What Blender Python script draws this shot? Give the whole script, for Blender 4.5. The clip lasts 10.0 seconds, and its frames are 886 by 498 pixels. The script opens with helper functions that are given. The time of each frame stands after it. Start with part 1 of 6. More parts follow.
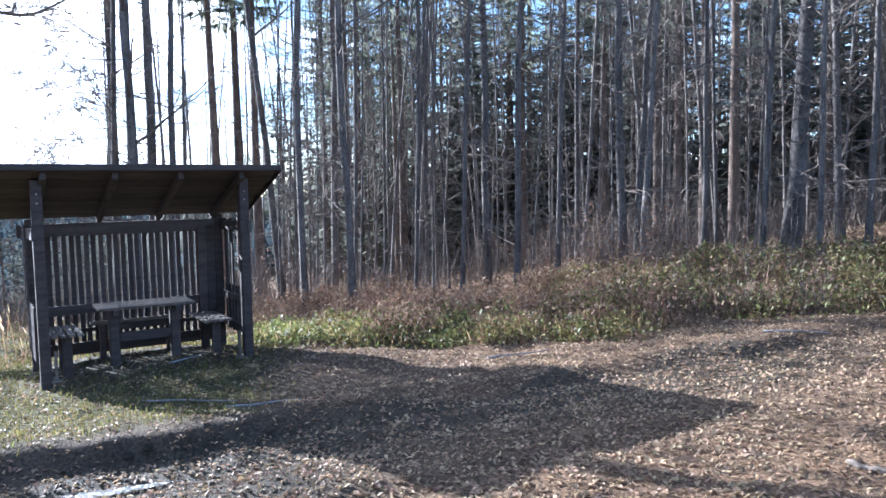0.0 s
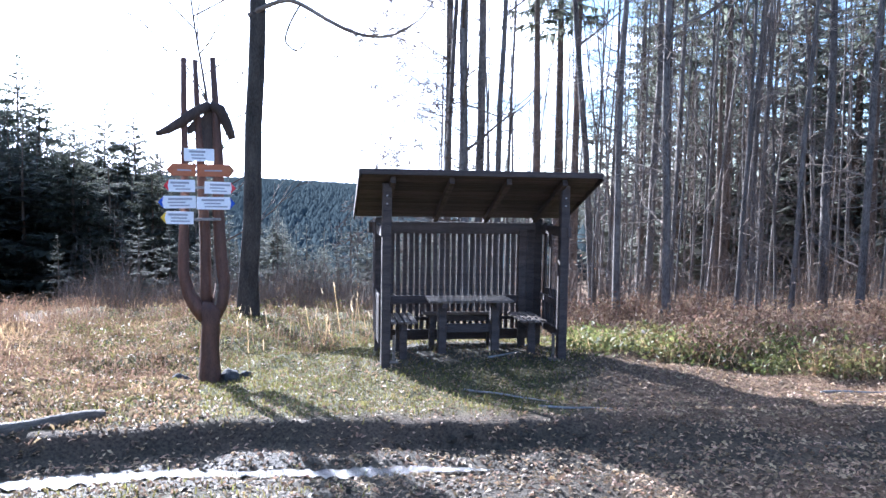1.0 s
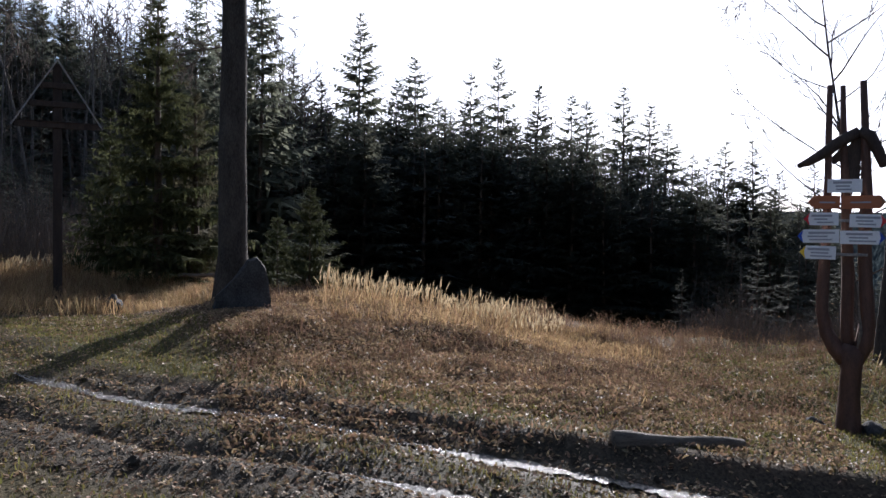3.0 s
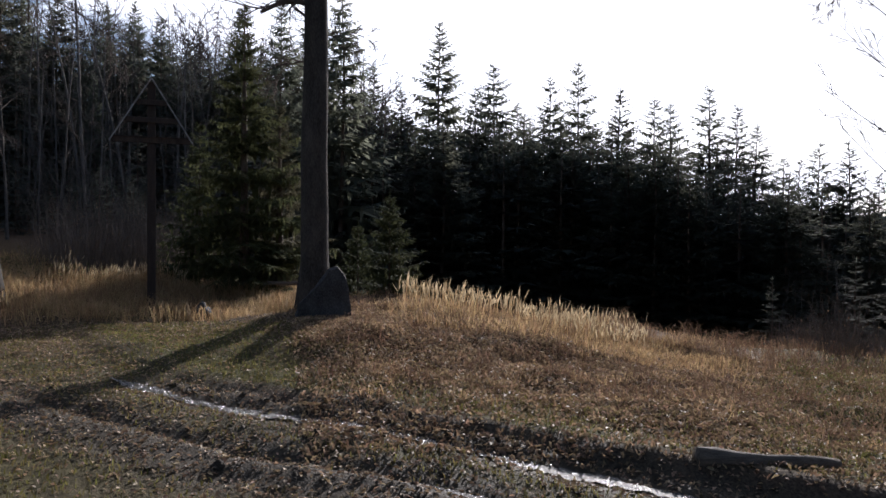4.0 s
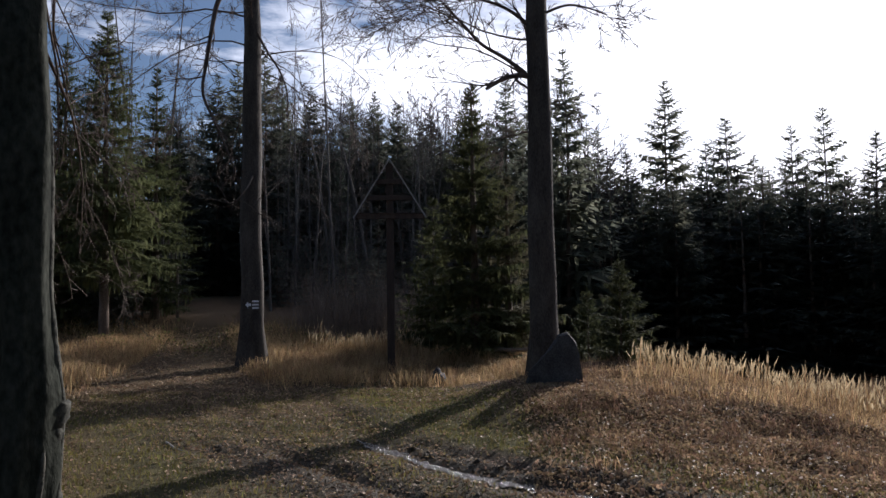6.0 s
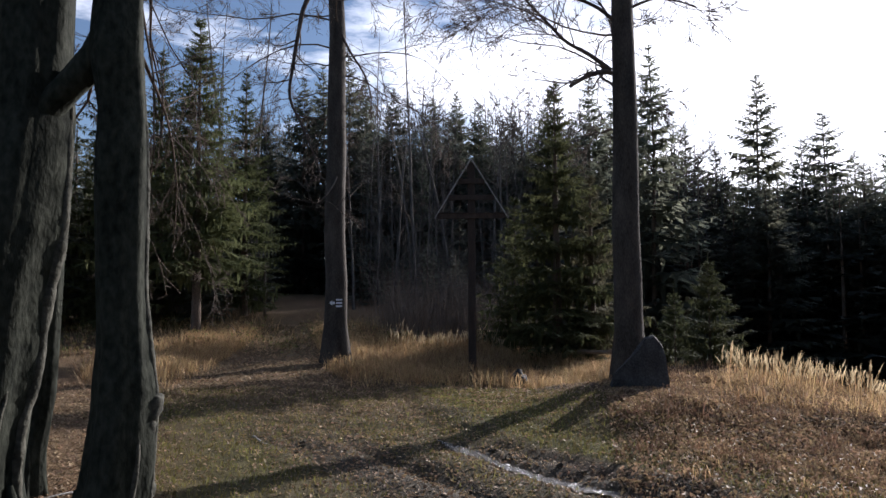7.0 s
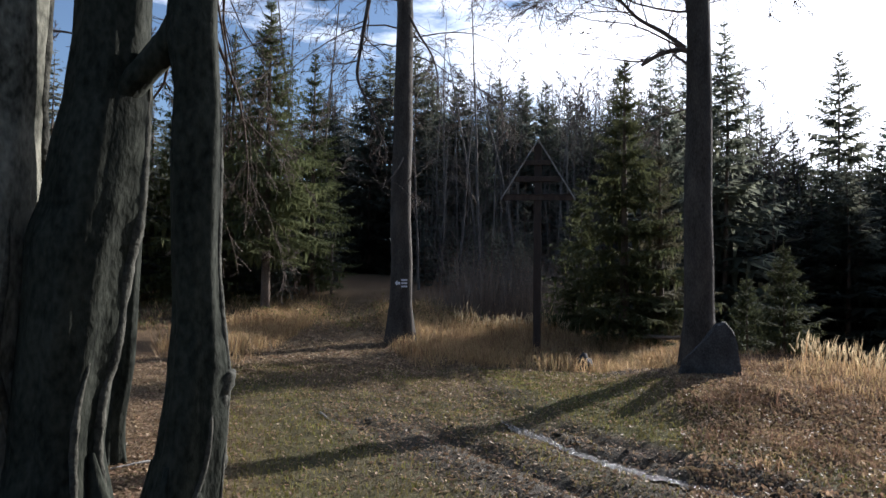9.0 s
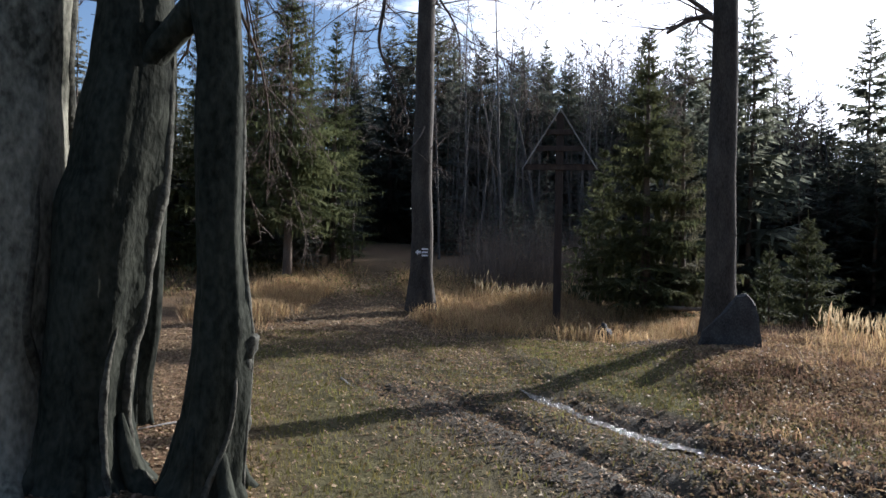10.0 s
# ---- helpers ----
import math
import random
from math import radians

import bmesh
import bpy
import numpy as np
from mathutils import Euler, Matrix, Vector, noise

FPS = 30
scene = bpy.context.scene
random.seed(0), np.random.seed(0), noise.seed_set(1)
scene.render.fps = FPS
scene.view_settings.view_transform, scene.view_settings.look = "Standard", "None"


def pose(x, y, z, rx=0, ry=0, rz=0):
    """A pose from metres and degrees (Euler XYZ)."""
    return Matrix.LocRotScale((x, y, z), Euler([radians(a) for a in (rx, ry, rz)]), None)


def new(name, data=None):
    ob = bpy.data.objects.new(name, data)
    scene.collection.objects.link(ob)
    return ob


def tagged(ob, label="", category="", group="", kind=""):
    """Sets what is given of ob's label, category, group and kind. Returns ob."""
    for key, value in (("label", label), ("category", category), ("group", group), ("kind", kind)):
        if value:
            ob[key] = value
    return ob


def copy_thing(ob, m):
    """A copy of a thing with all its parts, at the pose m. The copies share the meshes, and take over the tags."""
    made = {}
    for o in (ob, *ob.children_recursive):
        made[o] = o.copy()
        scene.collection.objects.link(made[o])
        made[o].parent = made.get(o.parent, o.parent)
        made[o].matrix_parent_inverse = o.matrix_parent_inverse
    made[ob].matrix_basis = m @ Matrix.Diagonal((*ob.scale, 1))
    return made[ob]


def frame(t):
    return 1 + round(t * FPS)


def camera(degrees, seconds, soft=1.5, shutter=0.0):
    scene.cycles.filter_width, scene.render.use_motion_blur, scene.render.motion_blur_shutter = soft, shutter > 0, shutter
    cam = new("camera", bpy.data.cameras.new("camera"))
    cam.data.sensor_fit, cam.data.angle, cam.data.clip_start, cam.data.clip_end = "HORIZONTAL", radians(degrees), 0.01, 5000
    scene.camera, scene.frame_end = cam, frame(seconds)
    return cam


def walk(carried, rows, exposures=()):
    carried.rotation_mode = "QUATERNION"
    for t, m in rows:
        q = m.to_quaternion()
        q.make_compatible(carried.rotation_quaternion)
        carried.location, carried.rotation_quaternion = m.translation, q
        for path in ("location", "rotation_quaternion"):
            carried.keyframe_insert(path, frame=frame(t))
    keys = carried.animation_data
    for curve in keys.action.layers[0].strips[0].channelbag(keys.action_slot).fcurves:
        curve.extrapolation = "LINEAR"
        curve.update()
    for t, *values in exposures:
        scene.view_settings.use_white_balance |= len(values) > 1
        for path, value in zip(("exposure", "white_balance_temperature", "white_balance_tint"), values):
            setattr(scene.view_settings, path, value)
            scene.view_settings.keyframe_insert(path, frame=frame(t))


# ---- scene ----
cam = camera(60.70, 10.0, soft=1.5)
PATH = [
    (0.0, pose(-0.000, -0.001, 1.562, 85.71, 1.04, 0.00)),
    (0.5, pose(-0.039, -0.043, 1.579, 86.68, 0.79, 12.65)),
    (1.0, pose(-0.096, -0.072, 1.593, 86.18, -0.86, 23.28)),
    (1.5, pose(-0.143, -0.145, 1.566, 86.13, -0.50, 32.75)),
    (2.0, pose(-0.224, -0.220, 1.560, 85.86, -1.08, 47.12)),
    (2.5, pose(-0.271, -0.293, 1.540, 87.04, -0.77, 60.23)),
    (4.0, pose(-0.302, -0.257, 1.576, 88.79, -0.46, 73.30)),
    (4.5, pose(-0.250, -0.169, 1.543, 88.97, 0.54, 77.20)),
    (5.0, pose(-0.257, -0.280, 1.556, 91.50, 0.53, 78.66)),
    (5.5, pose(-0.274, -0.300, 1.538, 91.90, 0.15, 84.92)),
    (6.0, pose(-0.338, -0.260, 1.575, 93.83, 0.92, 90.43)),
    (7.5, pose(-0.402, -0.291, 1.581, 93.77, -0.23, 98.56)),
    (8.0, pose(-0.403, -0.299, 1.587, 94.59, -0.27, 99.98)),
    (8.5, pose(-0.417, -0.301, 1.604, 94.15, -0.30, 100.16)),
    (9.0, pose(-0.432, -0.305, 1.584, 92.45, -0.67, 101.33)),
    (9.5, pose(-0.418, -0.307, 1.576, 91.22, -1.22, 101.35)),
    (10.0, pose(-0.393, -0.291, 1.572, 90.14, -1.13, 102.90)),
]
walk(cam, PATH, exposures=[
    (0.0, 2.35, 5050, 12), (0.7, 2.75, 5050, 15), (1.2, 2.35, 5200, 16), (2.0, 1.10, 5550, 16), (2.5, 0.78, 5700, 16), (4.0, 0.32, 6000, 17),
    (5.0, 0.25, 6000, 17), (6.0, 0.20, 6050, 17), (7.5, 0.80, 6050, 16), (8.5, 0.85, 6000, 14), (9.5, 0.90, 5900, 13), (10.0, 1.00, 5900, 13)])

# ---- sky and sun ----
SUN_AZ, SUN_EL = 55.0, 21.0       # degrees left of +y, above the horizon
world = bpy.data.worlds.new("sky")
scene.world = world
world.use_nodes = True
wn, wl = world.node_tree.nodes, world.node_tree.links
wn.clear()
sky = wn.new("ShaderNodeTexSky")
sky.sky_type, sky.sun_disc = "NISHITA", False
sky.sun_elevation, sky.sun_rotation = radians(SUN_EL), radians(-SUN_AZ)
sky.altitude, sky.air_density, sky.dust_density, sky.ozone_density = 700, 1.0, 1.0, 1.8
coord = wn.new("ShaderNodeTexCoord")
cmap = wn.new("ShaderNodeMapping")
cmap.inputs["Scale"].default_value = (2.0, 2.0, 7.0)
cmap.inputs["Rotation"].default_value = (0.1, 0.15, 0.6)
cnoise = wn.new("ShaderNodeTexNoise")
cnoise.inputs["Scale"].default_value, cnoise.inputs["Detail"].default_value = 1.6, 9
cnoise.inputs["Roughness"].default_value = 0.62
cramp = wn.new("ShaderNodeValToRGB")
cramp.color_ramp.elements[0].position, cramp.color_ramp.elements[1].position = 0.57, 0.84
cmix = wn.new("ShaderNodeMix")
cmix.data_type = "RGBA"
cmix.inputs["B"].default_value = (22.0, 22.1, 22.6, 1)
back = wn.new("ShaderNodeBackground")
back.inputs["Strength"].default_value = 0.070
wout = wn.new("ShaderNodeOutputWorld")
wl.new(coord.outputs["Generated"], cmap.inputs["Vector"])
wl.new(cmap.outputs["Vector"], cnoise.inputs["Vector"])
# cloud whitened towards the sun, standing in for the wide glare round it
vdot = wn.new("ShaderNodeVectorMath")
vdot.operation = "DOT_PRODUCT"
vdot.inputs[1].default_value = (-math.sin(radians(SUN_AZ)) * 0.94, math.cos(radians(SUN_AZ)) * 0.94, 0.34)
glare_veil = wn.new("ShaderNodeMapRange")
glare_veil.inputs["From Min"].default_value, glare_veil.inputs["From Max"].default_value = 0.66, 0.94
glare_veil.inputs["To Min"].default_value, glare_veil.inputs["To Max"].default_value = 0.0, 0.36
veiled = wn.new("ShaderNodeMath")
veiled.operation = "ADD"
wl.new(coord.outputs["Generated"], vdot.inputs[0])
wl.new(vdot.outputs["Value"], glare_veil.inputs["Value"])
wl.new(cnoise.outputs["Fac"], veiled.inputs[0])
wl.new(glare_veil.outputs["Result"], veiled.inputs[1])
wl.new(veiled.outputs[0], cramp.inputs["Fac"])
wl.new(cramp.outputs["Color"], cmix.inputs["Factor"])
wl.new(sky.outputs["Color"], cmix.inputs["A"])
wl.new(cmix.outputs["Result"], back.inputs["Color"])
wl.new(back.outputs["Background"], wout.inputs["Surface"])

sun_data = bpy.data.lights.new("sun", "SUN")
sun_data.energy, sun_data.angle, sun_data.color = 5.0, radians(0.55), (1.0, 0.935, 0.84)
sun = new("sun", sun_data)
sa, se = radians(SUN_AZ), radians(SUN_EL)
sun_way = Vector((-math.sin(sa) * math.cos(se), math.cos(sa) * math.cos(se), math.sin(se)))
sun.matrix_world = Matrix.Translation((0, 0, 60)) @ sun_way.to_track_quat("Z", "Y").to_matrix().to_4x4()


# ---- materials ----
def material(name, dark, light, scale=4.0, rough=0.85, bump=0.3, fine=10.0, stretch=(1, 1, 1), vary=0.25,
             translucent=0.0, metal=0.0, spec=0.3, space="Object", hue=0.0, island=False, grit=0.5):
    """Two scales of noise between a dark and a light colour, a bump of both, and a change of tone from piece to piece."""
    m = bpy.data.materials.new(name)
    m.use_nodes = True
    n, l = m.node_tree.nodes, m.node_tree.links
    bsdf, out = n["Principled BSDF"], n["Material Output"]
    tc, mp = n.new("ShaderNodeTexCoord"), n.new("ShaderNodeMapping")
    mp.inputs["Scale"].default_value = stretch
    l.new(tc.outputs[space], mp.inputs["Vector"])
    big, small = n.new("ShaderNodeTexNoise"), n.new("ShaderNodeTexNoise")
    big.inputs["Scale"].default_value, big.inputs["Detail"].default_value = scale, 4
    small.inputs["Scale"].default_value, small.inputs["Detail"].default_value = scale * fine, 5
    for t in (big, small):
        l.new(mp.outputs["Vector"], t.inputs["Vector"])
    both = n.new("ShaderNodeMix")
    both.inputs["Factor"].default_value = grit
    l.new(big.outputs["Fac"], both.inputs["A"])
    l.new(small.outputs["Fac"], both.inputs["B"])
    ramp = n.new("ShaderNodeValToRGB")
    ramp.color_ramp.elements[0].position, ramp.color_ramp.elements[1].position = 0.36, 0.66
    ramp.color_ramp.elements[0].color, ramp.color_ramp.elements[1].color = (*dark, 1), (*light, 1)
    l.new(both.outputs["Result"], ramp.inputs["Fac"])
    colour = ramp.outputs["Color"]
    if vary:
        if island:
            src = n.new("ShaderNodeNewGeometry").outputs["Random Per Island"]
        else:
            src = n.new("ShaderNodeObjectInfo").outputs["Random"]
        rng = n.new("ShaderNodeMapRange")
        rng.inputs["To Min"].default_value, rng.inputs["To Max"].default_value = 1 - vary, 1 + vary
        l.new(src, rng.inputs["Value"])
        hsv = n.new("ShaderNodeHueSaturation")
        l.new(rng.outputs["Result"], hsv.inputs["Value"])
        if hue:
            hr = n.new("ShaderNodeMapRange")
            hr.inputs["To Min"].default_value, hr.inputs["To Max"].default_value = 0.5 - hue, 0.5 + hue
            mul = n.new("ShaderNodeMath")
            mul.operation = "MULTIPLY"
            mul.inputs[1].default_value = 7.13
            frac = n.new("ShaderNodeMath")
            frac.operation = "FRACT"
            l.new(src, mul.inputs[0])
            l.new(mul.outputs[0], frac.inputs[0])
            l.new(frac.outputs[0], hr.inputs["Value"])
            l.new(hr.outputs["Result"], hsv.inputs["Hue"])
        l.new(colour, hsv.inputs["Color"])
        colour = hsv.outputs["Color"]
    l.new(colour, bsdf.inputs["Base Color"])
    bsdf.inputs["Roughness"].default_value, bsdf.inputs["Metallic"].default_value = rough, metal
    bsdf.inputs["Specular IOR Level"].default_value = spec
    if bump:
        bp = n.new("ShaderNodeBump")
        bp.inputs["Strength"].default_value, bp.inputs["Distance"].default_value = bump, 0.03
        l.new(both.outputs["Result"], bp.inputs["Height"])
        l.new(bp.outputs["Normal"], bsdf.inputs["Normal"])
    if translucent:
        tr, mx = n.new("ShaderNodeBsdfTranslucent"), n.new("ShaderNodeMixShader")
        mx.inputs["Fac"].default_value = translucent
        l.new(colour, tr.inputs["Color"])
        l.new(bsdf.outputs["BSDF"], mx.inputs[1])
        l.new(tr.outputs["BSDF"], mx.inputs[2])
        l.new(mx.outputs["Shader"], out.inputs["Surface"])
    return m


def ground_material():
    """Soil, turf, mud and leaf mould, mixed by the sheet's own attributes of what grows where."""
    m = bpy.data.materials.new("ground")
    m.use_nodes = True
    n, l = m.node_tree.nodes, m.node_tree.links
    bsdf = n["Principled BSDF"]
    tc = n.new("ShaderNodeTexCoord")

    def noise_of(scale, detail=5):
        t = n.new("ShaderNodeTexNoise")
        t.inputs["Scale"].default_value, t.inputs["Detail"].default_value = scale, detail
        t.inputs["Roughness"].default_value = 0.65
        l.new(tc.outputs["Object"], t.inputs["Vector"])
        return t.outputs["Fac"]

    def ramp_of(fac, a, b, lo=0.35, hi=0.65):
        r = n.new("ShaderNodeValToRGB")
        r.color_ramp.elements[0].position, r.color_ramp.elements[1].position = lo, hi
        r.color_ramp.elements[0].color, r.color_ramp.elements[1].color = (*a, 1), (*b, 1)
        l.new(fac, r.inputs["Fac"])
        return r.outputs["Color"]

    def mix_of(a, b, fac):
        x = n.new("ShaderNodeMix")
        x.data_type = "RGBA"
        l.new(a, x.inputs["A"])
        l.new(b, x.inputs["B"])
        l.new(fac, x.inputs["Factor"])
        return x.outputs["Result"]

    def attribute(name):
        a = n.new("ShaderNodeAttribute")
        a.attribute_name = name
        return a.outputs["Fac"]

    fine, mid, wide = noise_of(38), noise_of(7), noise_of(1.1)
    soil = ramp_of(fine, (0.040, 0.030, 0.022), (0.13, 0.098, 0.068))
    turf = ramp_of(mid, (0.046, 0.046, 0.017), (0.128, 0.116, 0.048))
    litter = ramp_of(fine, (0.075, 0.045, 0.026), (0.25, 0.160, 0.095))
    mud = ramp_of(fine, (0.026, 0.022, 0.016), (0.095, 0.078, 0.053))
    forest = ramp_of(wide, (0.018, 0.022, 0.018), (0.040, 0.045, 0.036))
    c = mix_of(soil, turf, attribute("turf"))
    c = mix_of(c, litter, attribute("litter"))
    c = mix_of(c, mud, attribute("mud"))
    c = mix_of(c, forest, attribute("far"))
    l.new(c, bsdf.inputs["Base Color"])
    rg = n.new("ShaderNodeMapRange")
    rg.inputs["To Min"].default_value, rg.inputs["To Max"].default_value = 0.95, 0.68
    l.new(attribute("mud"), rg.inputs["Value"])
    l.new(rg.outputs["Result"], bsdf.inputs["Roughness"])
    bsdf.inputs["Specular IOR Level"].default_value = 0.12
    both = n.new("ShaderNodeMath")
    both.operation = "ADD"
    l.new(fine, both.inputs[0])
    l.new(mid, both.inputs[1])
    bp = n.new("ShaderNodeBump")
    bp.inputs["Strength"].default_value, bp.inputs["Distance"].default_value = 0.8, 0.05
    l.new(both.outputs[0], bp.inputs["Height"])
    l.new(bp.outputs["Normal"], bsdf.inputs["Normal"])
    return m


M_GROUND = ground_material()
M_WATER = material("wet_mud", (0.05, 0.045, 0.04), (0.10, 0.09, 0.08), 26, rough=0.24, bump=0.9, fine=4, vary=0, spec=0.7, grit=0.6)
M_STAIN = material("dark_stained_timber", (0.034, 0.027, 0.024), (0.092, 0.070, 0.061), 3, rough=0.75, bump=0.25, stretch=(1, 1, 6), vary=0.3)
M_STAIN_X = material("dark_stained_board", (0.034, 0.027, 0.024), (0.092, 0.070, 0.061), 3, rough=0.75, bump=0.25, stretch=(0.5, 6, 6), vary=0.3)
M_ROOFING = material("roofing_felt", (0.025, 0.022, 0.022), (0.06, 0.055, 0.055), 6, rough=0.9, vary=0)
M_LOG = material("damp_grey_log", (0.06, 0.05, 0.04), (0.20, 0.17, 0.135), 5, rough=0.85, bump=0.6, stretch=(1, 8, 8), vary=0)
M_GREY_WOOD = material("weathered_wood", (0.09, 0.07, 0.055), (0.27, 0.22, 0.175), 5, rough=0.85, bump=0.5, stretch=(1, 8, 8), vary=0.15)
M_RED_WOOD = material("red_brown_stained_wood", (0.055, 0.031, 0.023), (0.135, 0.068, 0.048), 4, rough=0.65, bump=0.4, stretch=(3, 3, 0.6), vary=0.12)
M_CROSS = material("dark_tarred_timber", (0.026, 0.019, 0.016), (0.078, 0.055, 0.043), 4, rough=0.8, bump=0.4, stretch=(3, 3, 0.5), vary=0.15)
M_BATTEN = material("greyed_batten", (0.16, 0.15, 0.14), (0.40, 0.385, 0.36), 5, rough=0.8, vary=0.1)
M_PLATE = material("white_enamel", (0.70, 0.70, 0.72), (0.80, 0.80, 0.81), 5, rough=0.4, bump=0.03, vary=0.05)
M_ORANGE = material("orange_brown_board", (0.30, 0.098, 0.042), (0.44, 0.155, 0.07), 6, rough=0.6, bump=0.1, stretch=(1, 5, 5), vary=0.1)
M_RED = material("red_paint", (0.50, 0.02, 0.03), (0.60, 0.04, 0.05), 5, rough=0.5, bump=0, vary=0)
M_BLUE = material("blue_paint", (0.02, 0.06, 0.35), (0.03, 0.09, 0.45), 5, rough=0.5, bump=0, vary=0)
M_YELLOW = material("yellow_paint", (0.70, 0.45, 0.03), (0.80, 0.55, 0.05), 5, rough=0.5, bump=0, vary=0)
M_ORANGE_TIP = material("faded_brown_tip", (0.20, 0.10, 0.05), (0.28, 0.15, 0.08), 6, rough=0.7, bump=0.1, vary=0)
M_INK = material("dark_print", (0.28, 0.28, 0.31), (0.36, 0.36, 0.39), 5, rough=0.6, bump=0, vary=0)
M_STONE = material("lichened_stone", (0.10, 0.095, 0.09), (0.33, 0.31, 0.28), 5, rough=0.9, bump=0.7, vary=0.15)
M_BARK = material("grey_beech_bark", (0.045, 0.038, 0.034), (0.21, 0.185, 0.165), 2.2, rough=0.9, bump=0.7, fine=9, stretch=(2, 2, 0.7), vary=0.22)
# mossy bark kept near black: the trunks' backlit shade is in the colour
M_BARK_NEAR = material("shaded_mossy_bark", (0.008, 0.010, 0.007), (0.046, 0.050, 0.038), 2.2, spec=0.12, rough=0.9, bump=0.9, fine=7, stretch=(1.6, 1.6, 0.9), vary=0.1)
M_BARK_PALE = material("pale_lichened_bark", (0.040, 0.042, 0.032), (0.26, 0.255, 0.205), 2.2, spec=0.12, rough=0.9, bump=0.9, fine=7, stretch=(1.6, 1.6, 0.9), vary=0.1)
# lichened ridge bark, its paler tone puts the trunks' sunlit rim into the colour
M_RIDGE = material("sunlit_lichened_ridge", (0.018, 0.019, 0.014), (0.105, 0.102, 0.080), 5.0, rough=0.92, bump=0.9, fine=6, vary=0.1)
M_TWIG_BROWN = material("brown_twigs", (0.060, 0.047, 0.040), (0.17, 0.135, 0.115), 2.0, rough=0.85, bump=0, spec=0.06, vary=0.2)
M_BARK_OLD = material("old_beech_bark", (0.020, 0.017, 0.014), (0.085, 0.072, 0.060), 2.6, rough=0.92, bump=0.8, fine=10, stretch=(2.2, 2.2, 0.7), vary=0.15)
M_BARK_DARK = material("dark_spruce_bark", (0.050, 0.036, 0.028), (0.20, 0.15, 0.115), 3.0, rough=0.92, bump=0.7, fine=9, stretch=(2, 2, 0.8), vary=0.25)
M_TWIG = material("bare_twigs", (0.085, 0.068, 0.056), (0.26, 0.215, 0.18), 2.0, rough=0.85, bump=0, spec=0.06, vary=0.2)
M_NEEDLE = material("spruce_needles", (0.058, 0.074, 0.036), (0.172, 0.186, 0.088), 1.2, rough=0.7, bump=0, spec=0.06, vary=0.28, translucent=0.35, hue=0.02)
# paler and greyer than the near needles: glare over the forest put into colour
M_NEEDLE_FAR = material("hazed_needles_far", (0.084, 0.090, 0.070), (0.190, 0.198, 0.145), 0.6, rough=0.8, bump=0, spec=0.06, vary=0.3, translucent=0.7, hue=0.02)
M_NEEDLE_DRY = material("thin_olive_needles", (0.075, 0.076, 0.048), (0.210, 0.190, 0.125), 1.2, rough=0.75, bump=0, spec=0.06, vary=0.28, translucent=0.35)
M_LEAF = material("fallen_beech_leaves", (0.15, 0.095, 0.056), (0.46, 0.330, 0.20), 3, spec=0.25, rough=0.6, bump=0, vary=0.45, translucent=0.3, hue=0.02, island=True)
M_GRASS = material("short_turf", (0.085, 0.080, 0.024), (0.26, 0.225, 0.082), 2, spec=0.08, rough=0.8, bump=0, vary=0.35, translucent=0.4, hue=0.03, island=True)
M_STRAW = material("dry_straw", (0.25, 0.155, 0.078), (0.57, 0.41, 0.22), 0.9, rough=0.7, bump=0, vary=0.35, translucent=0.45, hue=0.015, island=True)
M_SEED = material("pale_seed_heads", (0.44, 0.34, 0.20), (0.70, 0.58, 0.38), 3, rough=0.7, bump=0, vary=0.2, translucent=0.5, island=True)
M_RUST = material("rusty_dead_stems", (0.12, 0.072, 0.045), (0.31, 0.205, 0.13), 1.5, rough=0.8, bump=0, vary=0.4, translucent=0.3, hue=0.02, island=True)
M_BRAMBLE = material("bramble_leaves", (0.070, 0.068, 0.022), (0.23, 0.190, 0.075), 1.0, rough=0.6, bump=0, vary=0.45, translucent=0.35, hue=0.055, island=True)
# lighter, yellower copy of the bramble leaves with sunlight put into the colour
M_BRAMBLE_LIT = material("sunlit_bramble_leaves", (0.090, 0.105, 0.028), (0.30, 0.29, 0.10), 1.0, rough=0.6, bump=0, vary=0.4, translucent=0.4, hue=0.03, island=True)
# deep needles likewise, their raised grey tone stands in for glare
M_NEEDLE_DEEP = material("hazed_needles_deep", (0.084, 0.088, 0.076), (0.190, 0.195, 0.155), 0.6, rough=0.8, bump=0, spec=0.06, vary=0.35, translucent=0.7, island=True)
# even blue-grey tone: the haze of distance is put into the colour
M_FAR_WOOD = material("hazed_far_wood", (0.040, 0.052, 0.054), (0.048, 0.062, 0.064), 0.02, spec=0.0, rough=1.0, bump=0, vary=0.06, island=True)
M_BOULDER = material("dark_boulder", (0.022, 0.022, 0.022), (0.090, 0.088, 0.085), 5, rough=0.9, bump=0.8, vary=0)
M_CLOD = material("wet_soil_clod", (0.026, 0.022, 0.016), (0.090, 0.073, 0.052), 9, rough=0.75, bump=0.8, vary=0.2, spec=0.16)


# ---- geometry helpers ----
def at(az, r, z=0.0):
    """A place by its bearing (degrees left of +y) and distance from the origin."""
    a = radians(az)
    return Vector((-r * math.sin(a), r * math.cos(a), z))


